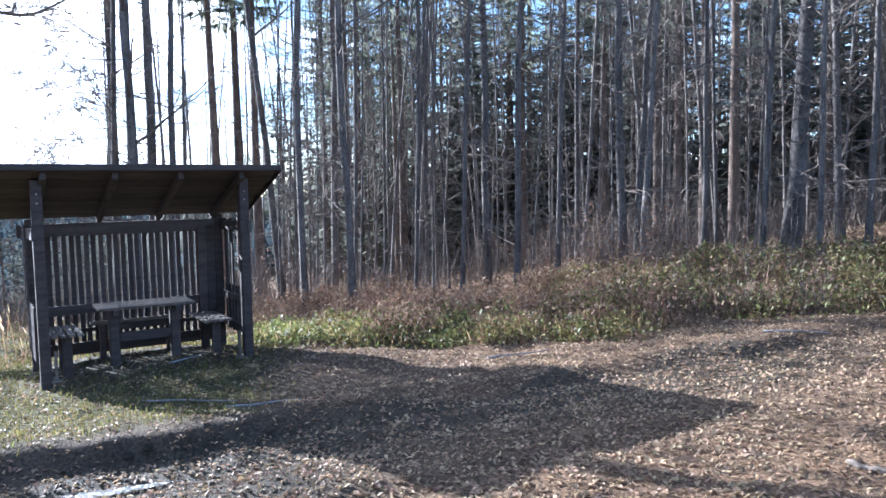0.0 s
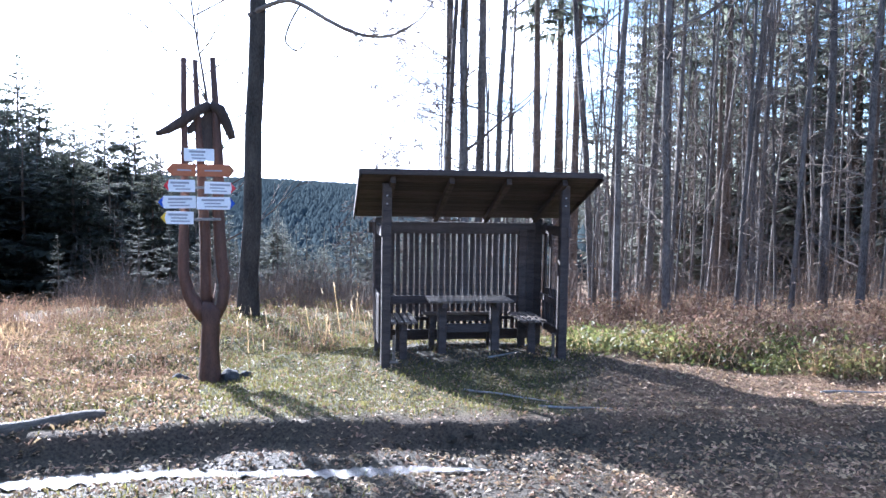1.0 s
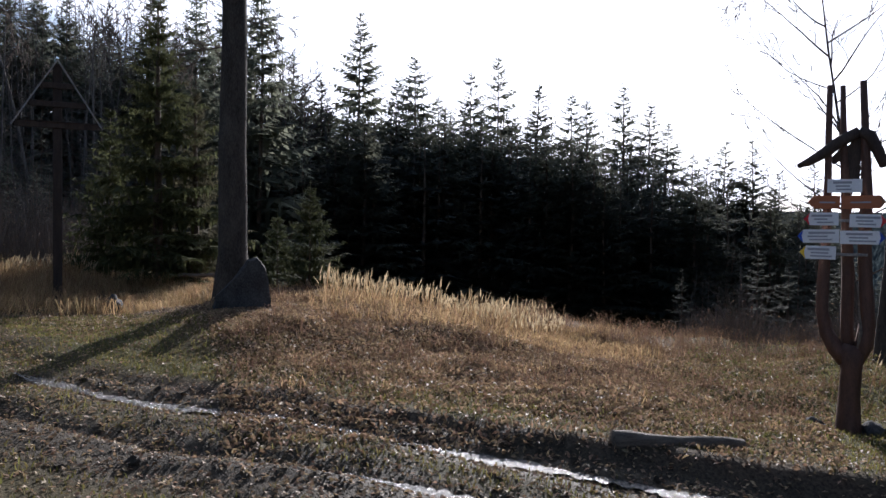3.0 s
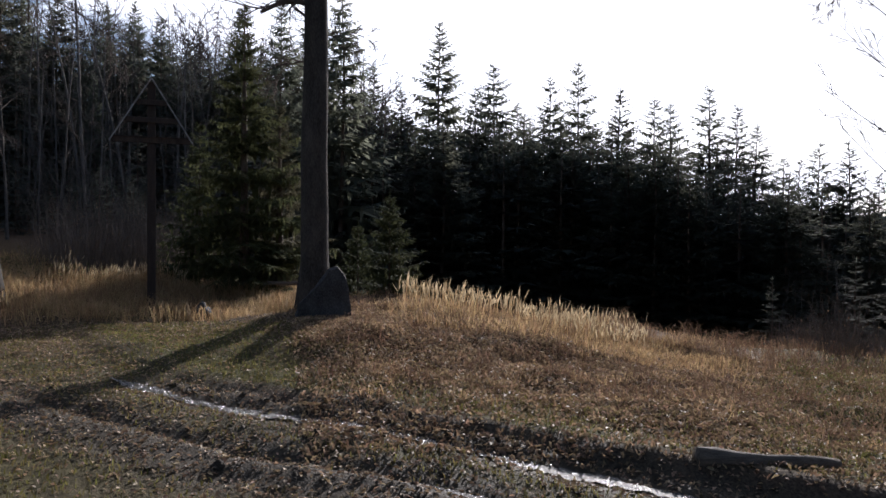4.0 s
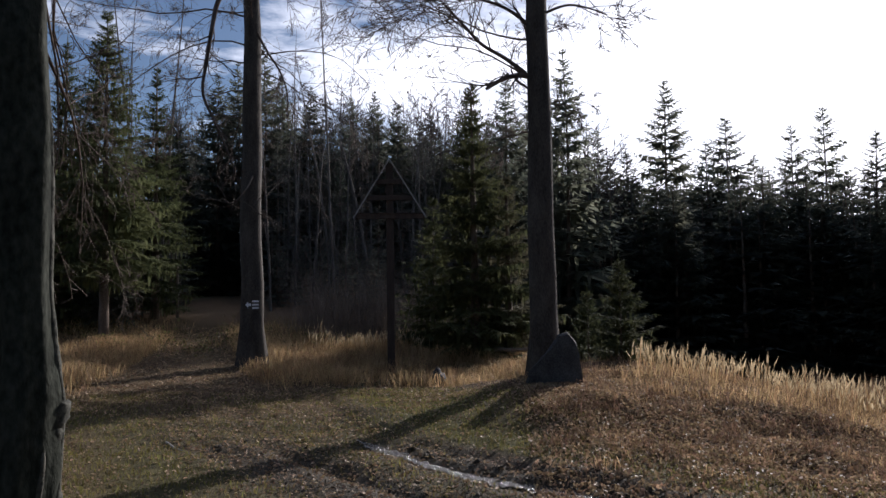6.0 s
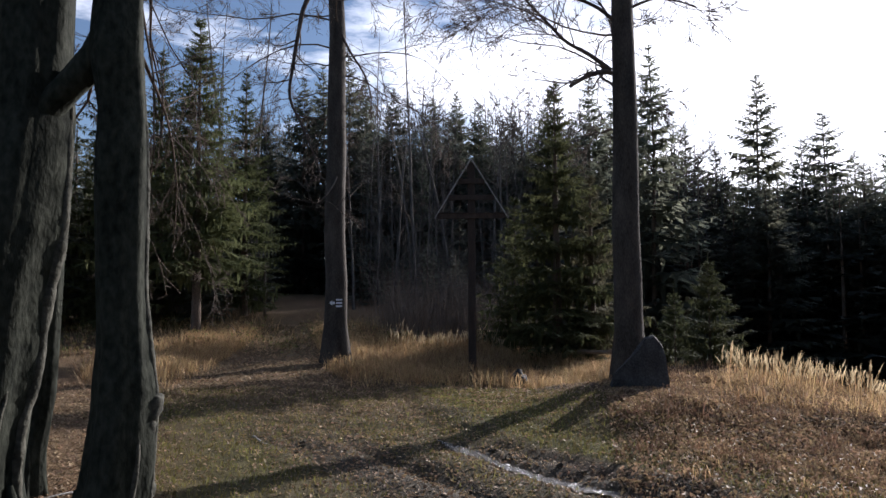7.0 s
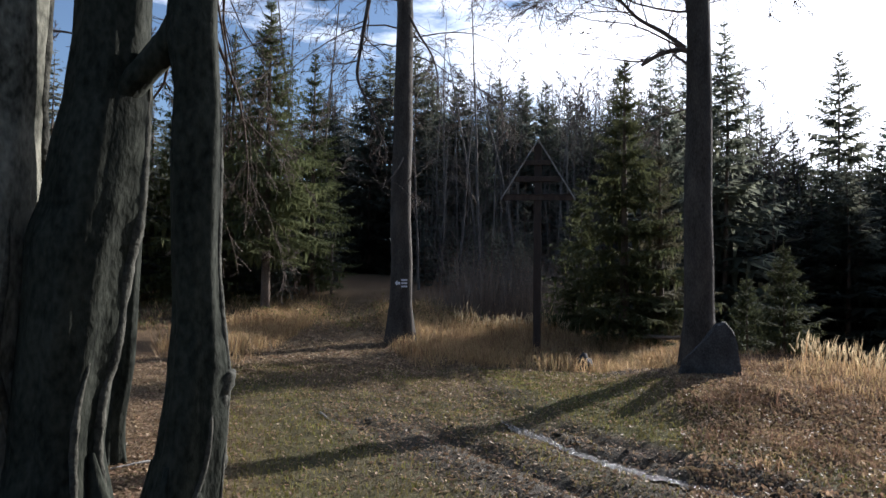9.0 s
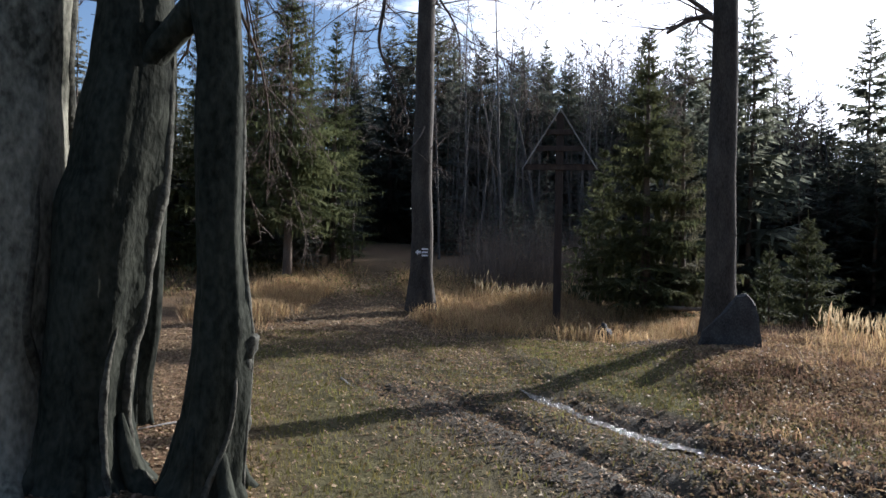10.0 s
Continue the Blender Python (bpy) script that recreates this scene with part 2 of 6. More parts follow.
def value_noise(x, y, scale, seed=0):
    """Smooth lattice noise in 0..1 over arrays."""
    x, y = np.asarray(x, float) / scale + 131.7 * seed, np.asarray(y, float) / scale + 57.3 * seed
    xi, yi = np.floor(x), np.floor(y)
    fx, fy = x - xi, y - yi
    fx, fy = fx * fx * (3 - 2 * fx), fy * fy * (3 - 2 * fy)

    def lattice(a, b):
        h = np.sin(a * 127.1 + b * 311.7 + seed * 17.3) * 43758.5453
        return h - np.floor(h)

    return ((lattice(xi, yi) * (1 - fx) + lattice(xi + 1, yi) * fx) * (1 - fy)
            + (lattice(xi, yi + 1) * (1 - fx) + lattice(xi + 1, yi + 1) * fx) * fy)


def step01(v, a, b):
    t = np.clip((np.asarray(v, float) - a) / (b - a), 0, 1)
    return t * t * (3 - 2 * t)


BANK_X = (-40.0, -16.0, -10.0, -8.4, -6.9, -5.7, -4.2, -2.5, -0.8, 0.8, 3.2, 8.0, 40.0)
BANK_Y = (-14.0, -3.4, -0.6, 0.75, 2.2, 3.5, 5.0, 6.0, 6.7, 7.4, 8.5, 10.4, 22.0)


def bank_distance(x, y):
    """Metres from the verge's edge: negative on the side of the track."""
    return (np.asarray(y, float) - np.interp(x, BANK_X, BANK_Y)) * 0.8


def rut(d, centre, width):
    return np.exp(-((d - centre) / width) ** 2)


def height(x, y):
    """The lie of the land."""
    x, y = np.asarray(x, float), np.asarray(y, float)
    r = np.hypot(x, y) + 1e-6
    az = np.degrees(np.arctan2(-x, y))
    k = np.minimum(1.0, 28.0 / r)
    u, v = x * k, y * k
    z = 0.0351 * u - 0.0413 * v + 0.00275 * u * u + 0.00129 * u * v - 0.0009 * v * v
    d = bank_distance(x, y)
    wob = value_noise(x, y, 0.55, 3) - 0.5
    e = d + 0.30 * wob
    near = step01(r, 34, 20)
    # the track lies lower than the verge, and comes up again to where one stands
    z = z - near * (0.10 + 0.09 * step01(x, 1.0, -2.0) - 0.16 * step01(x, -4.2, -8.5)) * step01(e, 0.06, -0.30) * step01(d, -6.2, -2.6)
    z = z + near * 0.03 * rut(e, 0.15, 0.35)
    wet = near * step01(x, 3.5, -1.0) * step01(x, -10.8, -9.0)
    z = z - wet * (0.030 * rut(d, -0.66, 0.14) + 0.048 * rut(d, -1.72, 0.16))
    z = z + wet * (0.020 * rut(e, -1.2, 0.26) + 0.03 * rut(e, -2.05, 0.22) + 0.05 * rut(e, -0.36, 0.15) * value_noise(x, y, 0.4, 9))
    # humps of the verge and meadow
    side = step01(d, 0.2, 3.0)
    z = z + near * side * (0.26 * (value_noise(x, y, 2.6, 5) - 0.5) + 0.19 * (value_noise(x, y, 0.9, 6) - 0.5))
    calm = 1 - 0.45 * wet * np.maximum(rut(d, -0.66, 0.20), 0.7 * rut(d, -1.72, 0.16))
    z = z + near * calm * (0.030 * (value_noise(x, y, 0.42, 7) - 0.5) + 0.024 * (value_noise(x, y, 0.23, 8) - 0.5)) * (1 + 0.35 * step01(d, -0.6, -1.1) * step01(d, -3.6, -2.8))
    # the ground falls a little towards the old track, and rises into the beech wood
    z = z - 0.022 * np.minimum(r, 24) * step01(az, 80, 92) * step01(az, 185, 150)
    z = z + 0.026 * np.minimum(r, 24) * step01(az, 4, -13) * step01(az, -120, -70) * step01(r, 11, 16)
    # the shelter stands on a levelled patch
    pad = np.exp(-(((x + 3.7) / 2.0) ** 2 + ((y - 9.3) / 1.7) ** 2) ** 2)
    z = z + pad * (-0.45 - z)
    # a dip round the signpost
    z = z - 0.17 * np.exp(-(((x + 6.7) / 2.2) ** 2 + ((y - 7.6) / 1.8) ** 2))
    # a hump in the meadow, the valley behind it, and the wooded slope up to the left
    z = z + 0.22 * np.exp(-(((x + 13.0) / 3.0) ** 2 + ((y - 3.5) / 3.0) ** 2)) - 0.28 * np.exp(-(((x + 14.0) / 3.5) ** 2 + ((y - 8.5) / 3.0) ** 2))
    # a low swell before the old beech
    z = z + 0.27 * np.exp(-(((x + 12.0) / 2.2) ** 2 + ((y - 0.5) / 1.8) ** 2))
    valley = step01(az, 4, 36) * step01(az, 100, 76)
    z = z - valley * 0.24 * np.maximum(0, np.minimum(r, 70) - 18.5)
    z = z - step01(az, 40, 4) * step01(az, -120, -40) * 0.05 * np.maximum(0, np.minimum(r, 120) - 22)
    z = z + step01(az, 82, 100) * step01(az, 190, 150) * 0.055 * np.maximum(0, np.minimum(r, 110) - 26)
    # far side of the valley
    far_dip = valley * (-34 * step01(r, 70, 320) + 62 * step01(r, 380, 950))
    z = z + far_dip * (1 + 0.10 * (value_noise(az, r * 0.0, 9.0, 11) - 0.5) * step01(r, 400, 900))
    z = z + valley * step01(r, 500, 900) * 7 * (value_noise(x, y, 160, 12) - 0.5)
    return z


def hz(x, y):
    return float(height(x, y))


EYE_AZ = (0, 24, 33, 47, 60, 75, 85, 100)
EYE_X, EYE_Y = (0, -.10, -.14, -.22, -.27, -.29, -.27, -.41), (0, -.07, -.15, -.22, -.29, -.22, -.30, -.30)


def on_ground(az, r, sink=0.0):
    """A place on the ground by its bearing and distance from where one stands when facing it."""
    p = at(az, r) + Vector((float(np.interp(az, EYE_AZ, EYE_X)), float(np.interp(az, EYE_AZ, EYE_Y)), 0))
    return Vector((p.x, p.y, hz(p.x, p.y) - sink))


def mesh_np(name, verts, tris, mat, smooth=False):
    """A mesh from arrays of corners and triangles."""
    me = bpy.data.meshes.new(name)
    verts, tris = np.ascontiguousarray(verts, np.float32), np.ascontiguousarray(tris, np.int32)
    me.vertices.add(len(verts))
    me.vertices.foreach_set("co", verts.ravel())
    me.loops.add(tris.size)
    me.loops.foreach_set("vertex_index", tris.ravel())
    me.polygons.add(len(tris))
    me.polygons.foreach_set("loop_start", np.arange(0, tris.size, 3, dtype=np.int32))
    me.polygons.foreach_set("loop_total", np.full(len(tris), 3, np.int32))
    if smooth:
        me.polygons.foreach_set("use_smooth", np.ones(len(tris), bool))
    me.update(calc_edges=True)
    me.materials.append(mat)
    return me


class Shape:
    """Gathers corners and faces of one part."""

    def __init__(self):
        self.v, self.f = [], []

    def tube(self, pts, radii, n=6, cap=True, squash=None):
        base = len(self.v)
        pts = [Vector(p) for p in pts]
        side = None
        for i, p in enumerate(pts):
            way = (pts[min(i + 1, len(pts) - 1)] - pts[max(i - 1, 0)]).normalized()
            if side is None:
                side = way.orthogonal().normalized()
            side = (side - way * side.dot(way)).normalized()
            other = way.cross(side)
            for j in range(n):
                a = 2 * math.pi * j / n
                q = radii[i] * (squash(i, a) if squash else 1.0)
                self.v.append(p + side * (q * math.cos(a)) + other * (q * math.sin(a)))
        for i in range(len(pts) - 1):
            for j in range(n):
                a, b = base + i * n + j, base + i * n + (j + 1) % n
                self.f.append((a, b, b + n, a + n))
        if cap:
            self.f.append(tuple(base + j for j in reversed(range(n))))
            self.f.append(tuple(base + (len(pts) - 1) * n + j for j in range(n)))
        return self

    def box(self, centre, size, turn=None, bevel=0.0):
        base = len(self.v)
        hx, hy, hz_ = (s / 2 for s in size)
        b = min(bevel, hx * 0.6, hy * 0.6, hz_ * 0.6)
        turn = turn or Matrix.Identity(3)
        c = Vector(centre)
        if b <= 0:
            for sx, sy, sz in ((-1, -1, -1), (1, -1, -1), (1, 1, -1), (-1, 1, -1), (-1, -1, 1), (1, -1, 1), (1, 1, 1), (-1, 1, 1)):
                self.v.append(c + turn @ Vector((sx * hx, sy * hy, sz * hz_)))
            for f in ((0, 3, 2, 1), (4, 5, 6, 7), (0, 1, 5, 4), (1, 2, 6, 5), (2, 3, 7, 6), (3, 0, 4, 7)):
                self.f.append(tuple(base + i for i in f))
            return self
        bm = bmesh.new()
        bmesh.ops.create_cube(bm, size=1.0, matrix=Matrix.Diagonal((size[0], size[1], size[2], 1)))
        bmesh.ops.bevel(bm, geom=bm.edges[:], offset=b, segments=1, affect="EDGES")
        bm.verts.index_update()
        for v in bm.verts:
            self.v.append(c + turn @ v.co)
        for f in bm.faces:
            self.f.append(tuple(base + v.index for v in f.verts))
        bm.free()
        return self

    def face(self, *pts):
        base = len(self.v)
        self.v += [Vector(p) for p in pts]
        self.f.append(tuple(range(base, base + len(pts))))
        return self

    def slab(self, outline, depth, turn=None, shift=(0, 0, 0)):
        """A flat shape in x and z, given thickness along y."""
        base, n = len(self.v), len(outline)
        turn = turn or Matrix.Identity(3)
        for y in (-depth / 2, depth / 2):
            for x, z in outline:
                self.v.append(turn @ Vector((x, y, z)) + Vector(shift))
        self.f.append(tuple(base + i for i in range(n)))
        self.f.append(tuple(base + n + i for i in reversed(range(n))))
        for i in range(n):
            j = (i + 1) % n
            self.f.append((base + j, base + i, base + n + i, base + n + j))
        return self

    def mesh(self, name, mat, smooth=False):
        me = bpy.data.meshes.new(name)
        me.from_pydata([tuple(v) for v in self.v], [], self.f)
        if smooth:
            me.polygons.foreach_set("use_smooth", np.ones(len(self.f), bool))
        me.materials.append(mat)
        me.update()
        return me


def thing(name, place, label, category, group="", turn=0.0):
    """An empty at a thing's base, which its parts hang from."""
    ob = new(name)
    ob.matrix_world = Matrix.Translation(place) @ pose(0, 0, 0, 0, 0, turn)
    ob.empty_display_size = 0.2
    return tagged(ob, label, category, group)


def part(name, shape, mat, parent, label="", smooth=False, place=None):
    me = shape.mesh(name, mat, smooth) if isinstance(shape, Shape) else shape
    ob = new(name, me)
    ob.parent = parent
    if place is not None:
        ob.matrix_local = place
    return tagged(ob, label)


# ---- the ground ----
def spaced(lo, hi, step, reach, grow=1.16):
    mid = list(np.arange(lo, hi, step))
    left, right, s = [], [], step
    a, b = lo, mid[-1]
    while a > -reach or b < reach:
        s = min(s * grow, 120)
        a, b = a - s, b + s
        left.append(a)
        right.append(b)
    return np.array(left[::-1] + mid + right)


gx, gy = spaced(-14, 5, 0.058, 2600, 1.15), spaced(-5, 10.5, 0.058, 2600, 1.15)
GX, GY = np.meshgrid(gx, gy)
GZ = height(GX, GY)
nx, ny = len(gx), len(gy)
gi = np.arange(nx * ny).reshape(ny, nx)
q00, q10, q11, q01 = gi[:-1, :-1].ravel(), gi[:-1, 1:].ravel(), gi[1:, 1:].ravel(), gi[1:, :-1].ravel()
ground_mesh = mesh_np("ground", np.stack([GX.ravel(), GY.ravel(), GZ.ravel()], 1),
                      np.concatenate([np.stack([q00, q10, q11], 1), np.stack([q00, q11, q01], 1)]), M_GROUND, True)
GD = bank_distance(GX, GY)
GR, GA = np.hypot(GX, GY), np.degrees(np.arctan2(-GX, GY))
patch = value_noise(GX, GY, 1.7, 21)


def mud_mask(x, y, d):
    e = d + 0.5 * (value_noise(x, y, 0.7, 22) - 0.5)
    ridge = 1 - 0.6 * rut(e, -1.2, 0.28) * step01(x, -2.2, -4.0)     # grass holds on between the ruts
    return ridge * 0.9 * step01(e, 0.0, -0.35) * step01(e, -3.2, -2.2) * step01(x, 1.5, -2.5) * step01(x, -10.8, -8.2) + \
        0.75 * step01(e, 0.1, -0.15) * step01(e, -1.6, -0.7) * step01(x, -2.5, 1.5) * step01(x, 6, 3)


# bare soil inside the shelter, darkened for the shade under its roof
def shelter_floor_shade(x, y):
    u, v = (x + 4.43) * 0.845 + (y - 8.25) * 0.534, -(x + 4.43) * 0.534 + (y - 8.25) * 0.845
    return step01(u, -0.2, 0.1) * step01(u, 2.5, 2.2) * step01(v, -0.25, 0.05) * step01(v, 1.5, 1.2)


def litter_mask(x, y, d):
    az = np.degrees(np.arctan2(-x, y))
    r = np.hypot(x, y)
    meadow = step01(d, 0.4, 1.6) * step01(az, 46, 56) * step01(az, 92, 84) * step01(r, 26, 20)
    right = step01(az, 16, 6) * step01(az, -80, -60) * step01(r, 2.0, 3.5)
    woods = np.maximum(step01(r, 15, 19) * step01(az, 60, 20), step01(r, 23, 28) * step01(az, 80, 90))
    left = np.maximum(step01(az, 112, 122) * step01(r, 4, 5), 0.8 * step01(az, 96, 101) * step01(r, 11.5, 14) * step01(r, 30, 24))
    return np.clip(np.maximum.reduce([meadow * 0.9, right * 0.85, woods, left * 0.85]), 0, 1)


def turf_mask(x, y, d):
    az = np.degrees(np.arctan2(-x, y))
    verge = step01(d, 0.0, 0.5) * step01(az, 10, 18) * step01(az, 62, 50)
    strip = step01(d, -0.1, 0.3) * step01(d, 2.4, 1.4) * step01(az, 50, 60)
    near_side = step01(d, -2.2, -2.9) * step01(az, 34, 50) * step01(az, 178, 145) * 0.7
    between = 0.75 * rut(d, -1.2, 0.35) * step01(x, -2.2, -4.0)
    track = step01(x, -8.6, -10.6) * step01(d, 0.4, 0.0) * 0.5
    return np.clip(np.maximum.reduce([verge, strip, near_side, between, track]) * (0.55 + 0.7 * value_noise(x, y, 1.2, 23)), 0, 1)


# the mud layer also paints the roof's shade on the shelter floor
for key, values in (("mud", np.maximum(mud_mask(GX, GY, GD), 0.85 * shelter_floor_shade(GX, GY))), ("litter", litter_mask(GX, GY, GD) * (0.5 + 0.6 * patch)),
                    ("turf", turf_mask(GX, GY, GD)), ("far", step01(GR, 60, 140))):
    layer = ground_mesh.attributes.new(key, "FLOAT", "POINT")
    layer.data.foreach_set("value", np.ascontiguousarray(np.clip(values, 0, 1).ravel(), np.float32))
tagged(new("ground", ground_mesh), "leaf-strewn clearing with muddy rutted track, turf verge and wooded valley", "ground", kind="structure")


# ---- water standing in the ruts ----
def rut_water(centre, x0, x1, half, seed):
    """A ragged ribbon of shallow water along a rut, pinched off where the mud stands higher."""
    x = np.arange(x0, x1, 0.03)
    yb = np.interp(x, BANK_X, BANK_Y)
    wag = 0.10 * (value_noise(x, 0 * x, 0.9, seed) - 0.5)
    swell = np.clip(1.5 * value_noise(x, 0 * x, 0.6, seed + 1) - 0.05, 0.50, 1.2) * step01(x, x0, x0 + 0.8) * step01(x, x1, x1 - 0.8)
    g = np.random.RandomState(seed)
    slopes = np.gradient(yb, x)
    nx_, ny_ = -slopes / np.hypot(slopes, 1), 1 / np.hypot(slopes, 1)
    cy = yb + (centre + wag) / 0.8
    z = np.convolve(np.pad(height(x, cy), 6, mode="edge"), np.ones(13) / 13, mode="valid") + 0.027
    rows = []
    for side in (-1.0, -0.45, 0.45, 1.0):
        w = half * swell * side * (1 + 0.55 * g.uniform(-1, 1, len(x)) * (abs(side) > 0.9))
        rows.append(np.stack([x + nx_ * w, cy + ny_ * w, z + 0.002 * (1 - abs(side))], 1))
    n = len(x)
    i = np.arange(n - 1)
    T = []
    for k in range(3):
        a, b_ = k * n + i, (k + 1) * n + i
        T += [np.stack([a, a + 1, b_ + 1], 1), np.stack([a, b_ + 1, b_], 1)]
    return mesh_np("puddle", np.concatenate(rows), np.concatenate(T), M_WATER, True)


for centre, x0, x1, half, seed in ((-0.66, -10.2, -1.8, 0.15, 3), (-1.74, -5.9, -2.2, 0.13, 7)):
    tagged(new("puddle", rut_water(centre, x0, x1, half, seed)), "ragged strip of muddy water standing in a wheel rut", "puddle", "puddles in the ruts", kind="stuff")


# ---- shelter ----
def build_shelter():
    base = Vector((-4.43, 8.25, -0.44))
    TURN, W, D, PITCH = 32.3, 2.28, 1.20, 0.375
    sh = thing("shelter", base, "open dark-stained timber shelter with slatted back wall and mono-pitch roof", "shelter", turn=TURN)
    roof_z = lambda y: 2.33 - (y + 0.26) * PITCH      # underside of the roof boards
    slope = Matrix.Rotation(math.atan(-PITCH), 3, "X")
    run = 1 / math.cos(math.atan(PITCH))
    y0, y1 = -0.26, D + 0.04                          # front and back edges of the roof
    rx, rw = W / 2 + 0.03, W + 0.70
    for x, y in ((0, 0), (W, 0), (0, D), (W, D)):
        top = roof_z(y) - 0.02
        part("post", Shape().box((x, y, top / 2 - 0.06), (0.115, 0.115, top + 0.12), bevel=0.01), M_STAIN, sh)
    for i in range(4):
        x = 0.06 + i * (W - 0.12) / 3
        ym = (y0 + y1) / 2 + 0.02
        part("rafter", Shape().box((x, ym, roof_z(ym) - 0.05), (0.065, (y1 - y0 - 0.10) * run, 0.085), slope, 0.006), M_STAIN_X, sh)
    n = 11
    for i in range(n):
        y = y0 + (i + 0.5) * (y1 - y0) / n
        part("roof_board", Shape().box((rx, y, roof_z(y) + 0.012), (rw + 0.02 * (i % 3), (y1 - y0) / n * run - 0.006, 0.024), slope, 0.003), M_STAIN_X, sh)
    ym = (y0 + y1) / 2
    part("roof_covering", Shape().box((rx, ym, roof_z(ym) + 0.034), (rw + 0.04, (y1 - y0 + 0.05) * run, 0.012), slope), M_ROOFING, sh)
    part("fascia", Shape().box((rx, y0 - 0.018, roof_z(y0) + 0.012), (rw + 0.04, 0.022, 0.07), bevel=0.004), M_STAIN_X, sh)
    for x in (rx - rw / 2 - 0.03, rx + rw / 2 + 0.03):
        part("verge_board", Shape().box((x, ym, roof_z(ym) + 0.004), (0.022, (y1 - y0) * run, 0.085), slope, 0.004), M_STAIN_X, sh)
    # beams: back and sides
    part("back_beam", Shape().box((W / 2, D - 0.02, 1.62), (W + 0.30, 0.07, 0.16), bevel=0.006), M_STAIN_X, sh)
    for x in (-0.05, W + 0.05):
        part("side_beam", Shape().box((x, D / 2, 1.62), (0.05, D + 0.16, 0.13), bevel=0.006), M_STAIN, sh)
    part("middle_rail", Shape().box((W / 2, D + 0.02, 0.60), (W - 0.12, 0.05, 0.12), bevel=0.005), M_STAIN_X, sh)
    part("thin_rail", Shape().box((W / 2, D + 0.02, 0.33), (W - 0.12, 0.04, 0.045), bevel=0.004), M_STAIN_X, sh)
    part("bottom_rail", Shape().box((W / 2, D + 0.02, 0.10), (W - 0.12, 0.05, 0.15), bevel=0.005), M_STAIN_X, sh)
    slat = Shape().box((0, 0, 0), (0.060, 0.022, 1.68), bevel=0.003).mesh("slat", M_STAIN)
    k = 23
    for i in range(k):
        x = 0.10 + i * (W - 0.36) / (k - 1)
        part("slat", slat, M_STAIN, sh, place=pose(x + 0.004 * math.sin(i * 5.1), D + 0.057, 0.87, 0, 0.5 * math.sin(i * 2.3), 0))
    # broad boards by the back corner and half-height sides
    for x in (W - 0.12, W - 0.235):
        part("corner_board", Shape().box((x, D - 0.068, 0.86), (0.112, 0.024, 1.50), bevel=0.003), M_STAIN, sh)
    side_slat = Shape().box((0, 0, 0), (0.022, 0.075, 0.62), bevel=0.003).mesh("side_slat", M_STAIN)
    for x in (-0.045, W + 0.045):
        for z in (0.28, 0.66):
            part("side_rail", Shape().box((x, D / 2, z), (0.035, D - 0.13, 0.09), bevel=0.004), M_STAIN, sh)
        for i in range(8):
            y = 0.13 + i * (D - 0.26) / 7
            part("side_slat", side_slat, M_STAIN, sh, place=pose(x + (0.03 if x > 1 else -0.03), y, 0.50))
    tall = Shape().box((0, 0, 0), (0.022, 0.10, 1.05), bevel=0.003).mesh("tall_board", M_STAIN)
    for x in (-0.087, W + 0.087):
        for y in (D - 0.13, D - 0.36):
            part("tall_board", tall, M_STAIN, sh, place=pose(x, y, 1.18))
    bolt = Shape().tube([(0, 0, 0), (0, -0.012, 0)], [0.012, 0.010], 8).mesh("bolt", M_BATTEN)
    for x in (0, W):
        for z in (2.06, 1.96):
            part("bolt", bolt, M_BATTEN, sh, "bright bolt head", place=pose(x, -0.058, z))
    # pale stub irons beside the front posts
    for x in (0.10, W - 0.12):
        part("foot_strut", Shape().box((x, -0.04, 0.12), (0.03, 0.05, 0.40), bevel=0.004), M_GREY_WOOD, sh)
        part("foot_plate", Shape().box((x, -0.05, -0.015), (0.11, 0.10, 0.03), bevel=0.006), M_GREY_WOOD, sh)
    m = sh.matrix_world.copy()

    def bench(name_label, x, y, length, turn, depth=4):
        b = thing("bench", m @ Vector((x, y, 0)), name_label, "bench", "benches in the shelter", turn=TURN + turn)
        for i in range(depth):
            part("seat_slat", Shape().box((0, (i - (depth - 1) / 2) * 0.09, 0.43), (length, 0.07, 0.03), bevel=0.005), M_GREY_WOOD, b)
        for s in (-1, 1):
            part("leg", Shape().box((s * (length / 2 - 0.14), 0, 0.17), (0.07, 0.10, 0.49), bevel=0.006), M_STAIN, b)
        part("stretcher", Shape().box((0, 0, 0.36), (length - 0.2, 0.06, 0.08), bevel=0.005), M_STAIN_X, b)
        return b

    bench("low bench of greyed slats along the shelter's side", 0.26, 0.62, 0.80, 90)
    bench("low bench of greyed slats along the shelter's side", W - 0.30, 0.62, 0.80, 90)
    bench("narrow slatted bench along the shelter's back wall", W / 2, D - 0.17, 1.10, 0, 2)
    t = thing("table", m @ Vector((W / 2 + 0.02, 0.56, 0)), "slatted wooden picnic table with two stout legs", "table", turn=TURN)
    for i in range(6):
        part("top_slat", Shape().box((0.01 * math.sin(i * 3), -0.225 + i * 0.09, 0.685), (1.12, 0.075, 0.035), bevel=0.006), M_GREY_WOOD, t)
    for s in (-1, 1):
        part("leg", Shape().box((s * 0.36, 0, 0.31), (0.11, 0.14, 0.70), bevel=0.008), M_STAIN, t)
        part("bearer", Shape().box((s * 0.36, 0, 0.635), (0.07, 0.50, 0.065), bevel=0.006), M_STAIN, t)
    part("stretcher", Shape().box((0, 0, 0.30), (0.64, 0.05, 0.12), bevel=0.006), M_STAIN_X, t)


build_shelter()


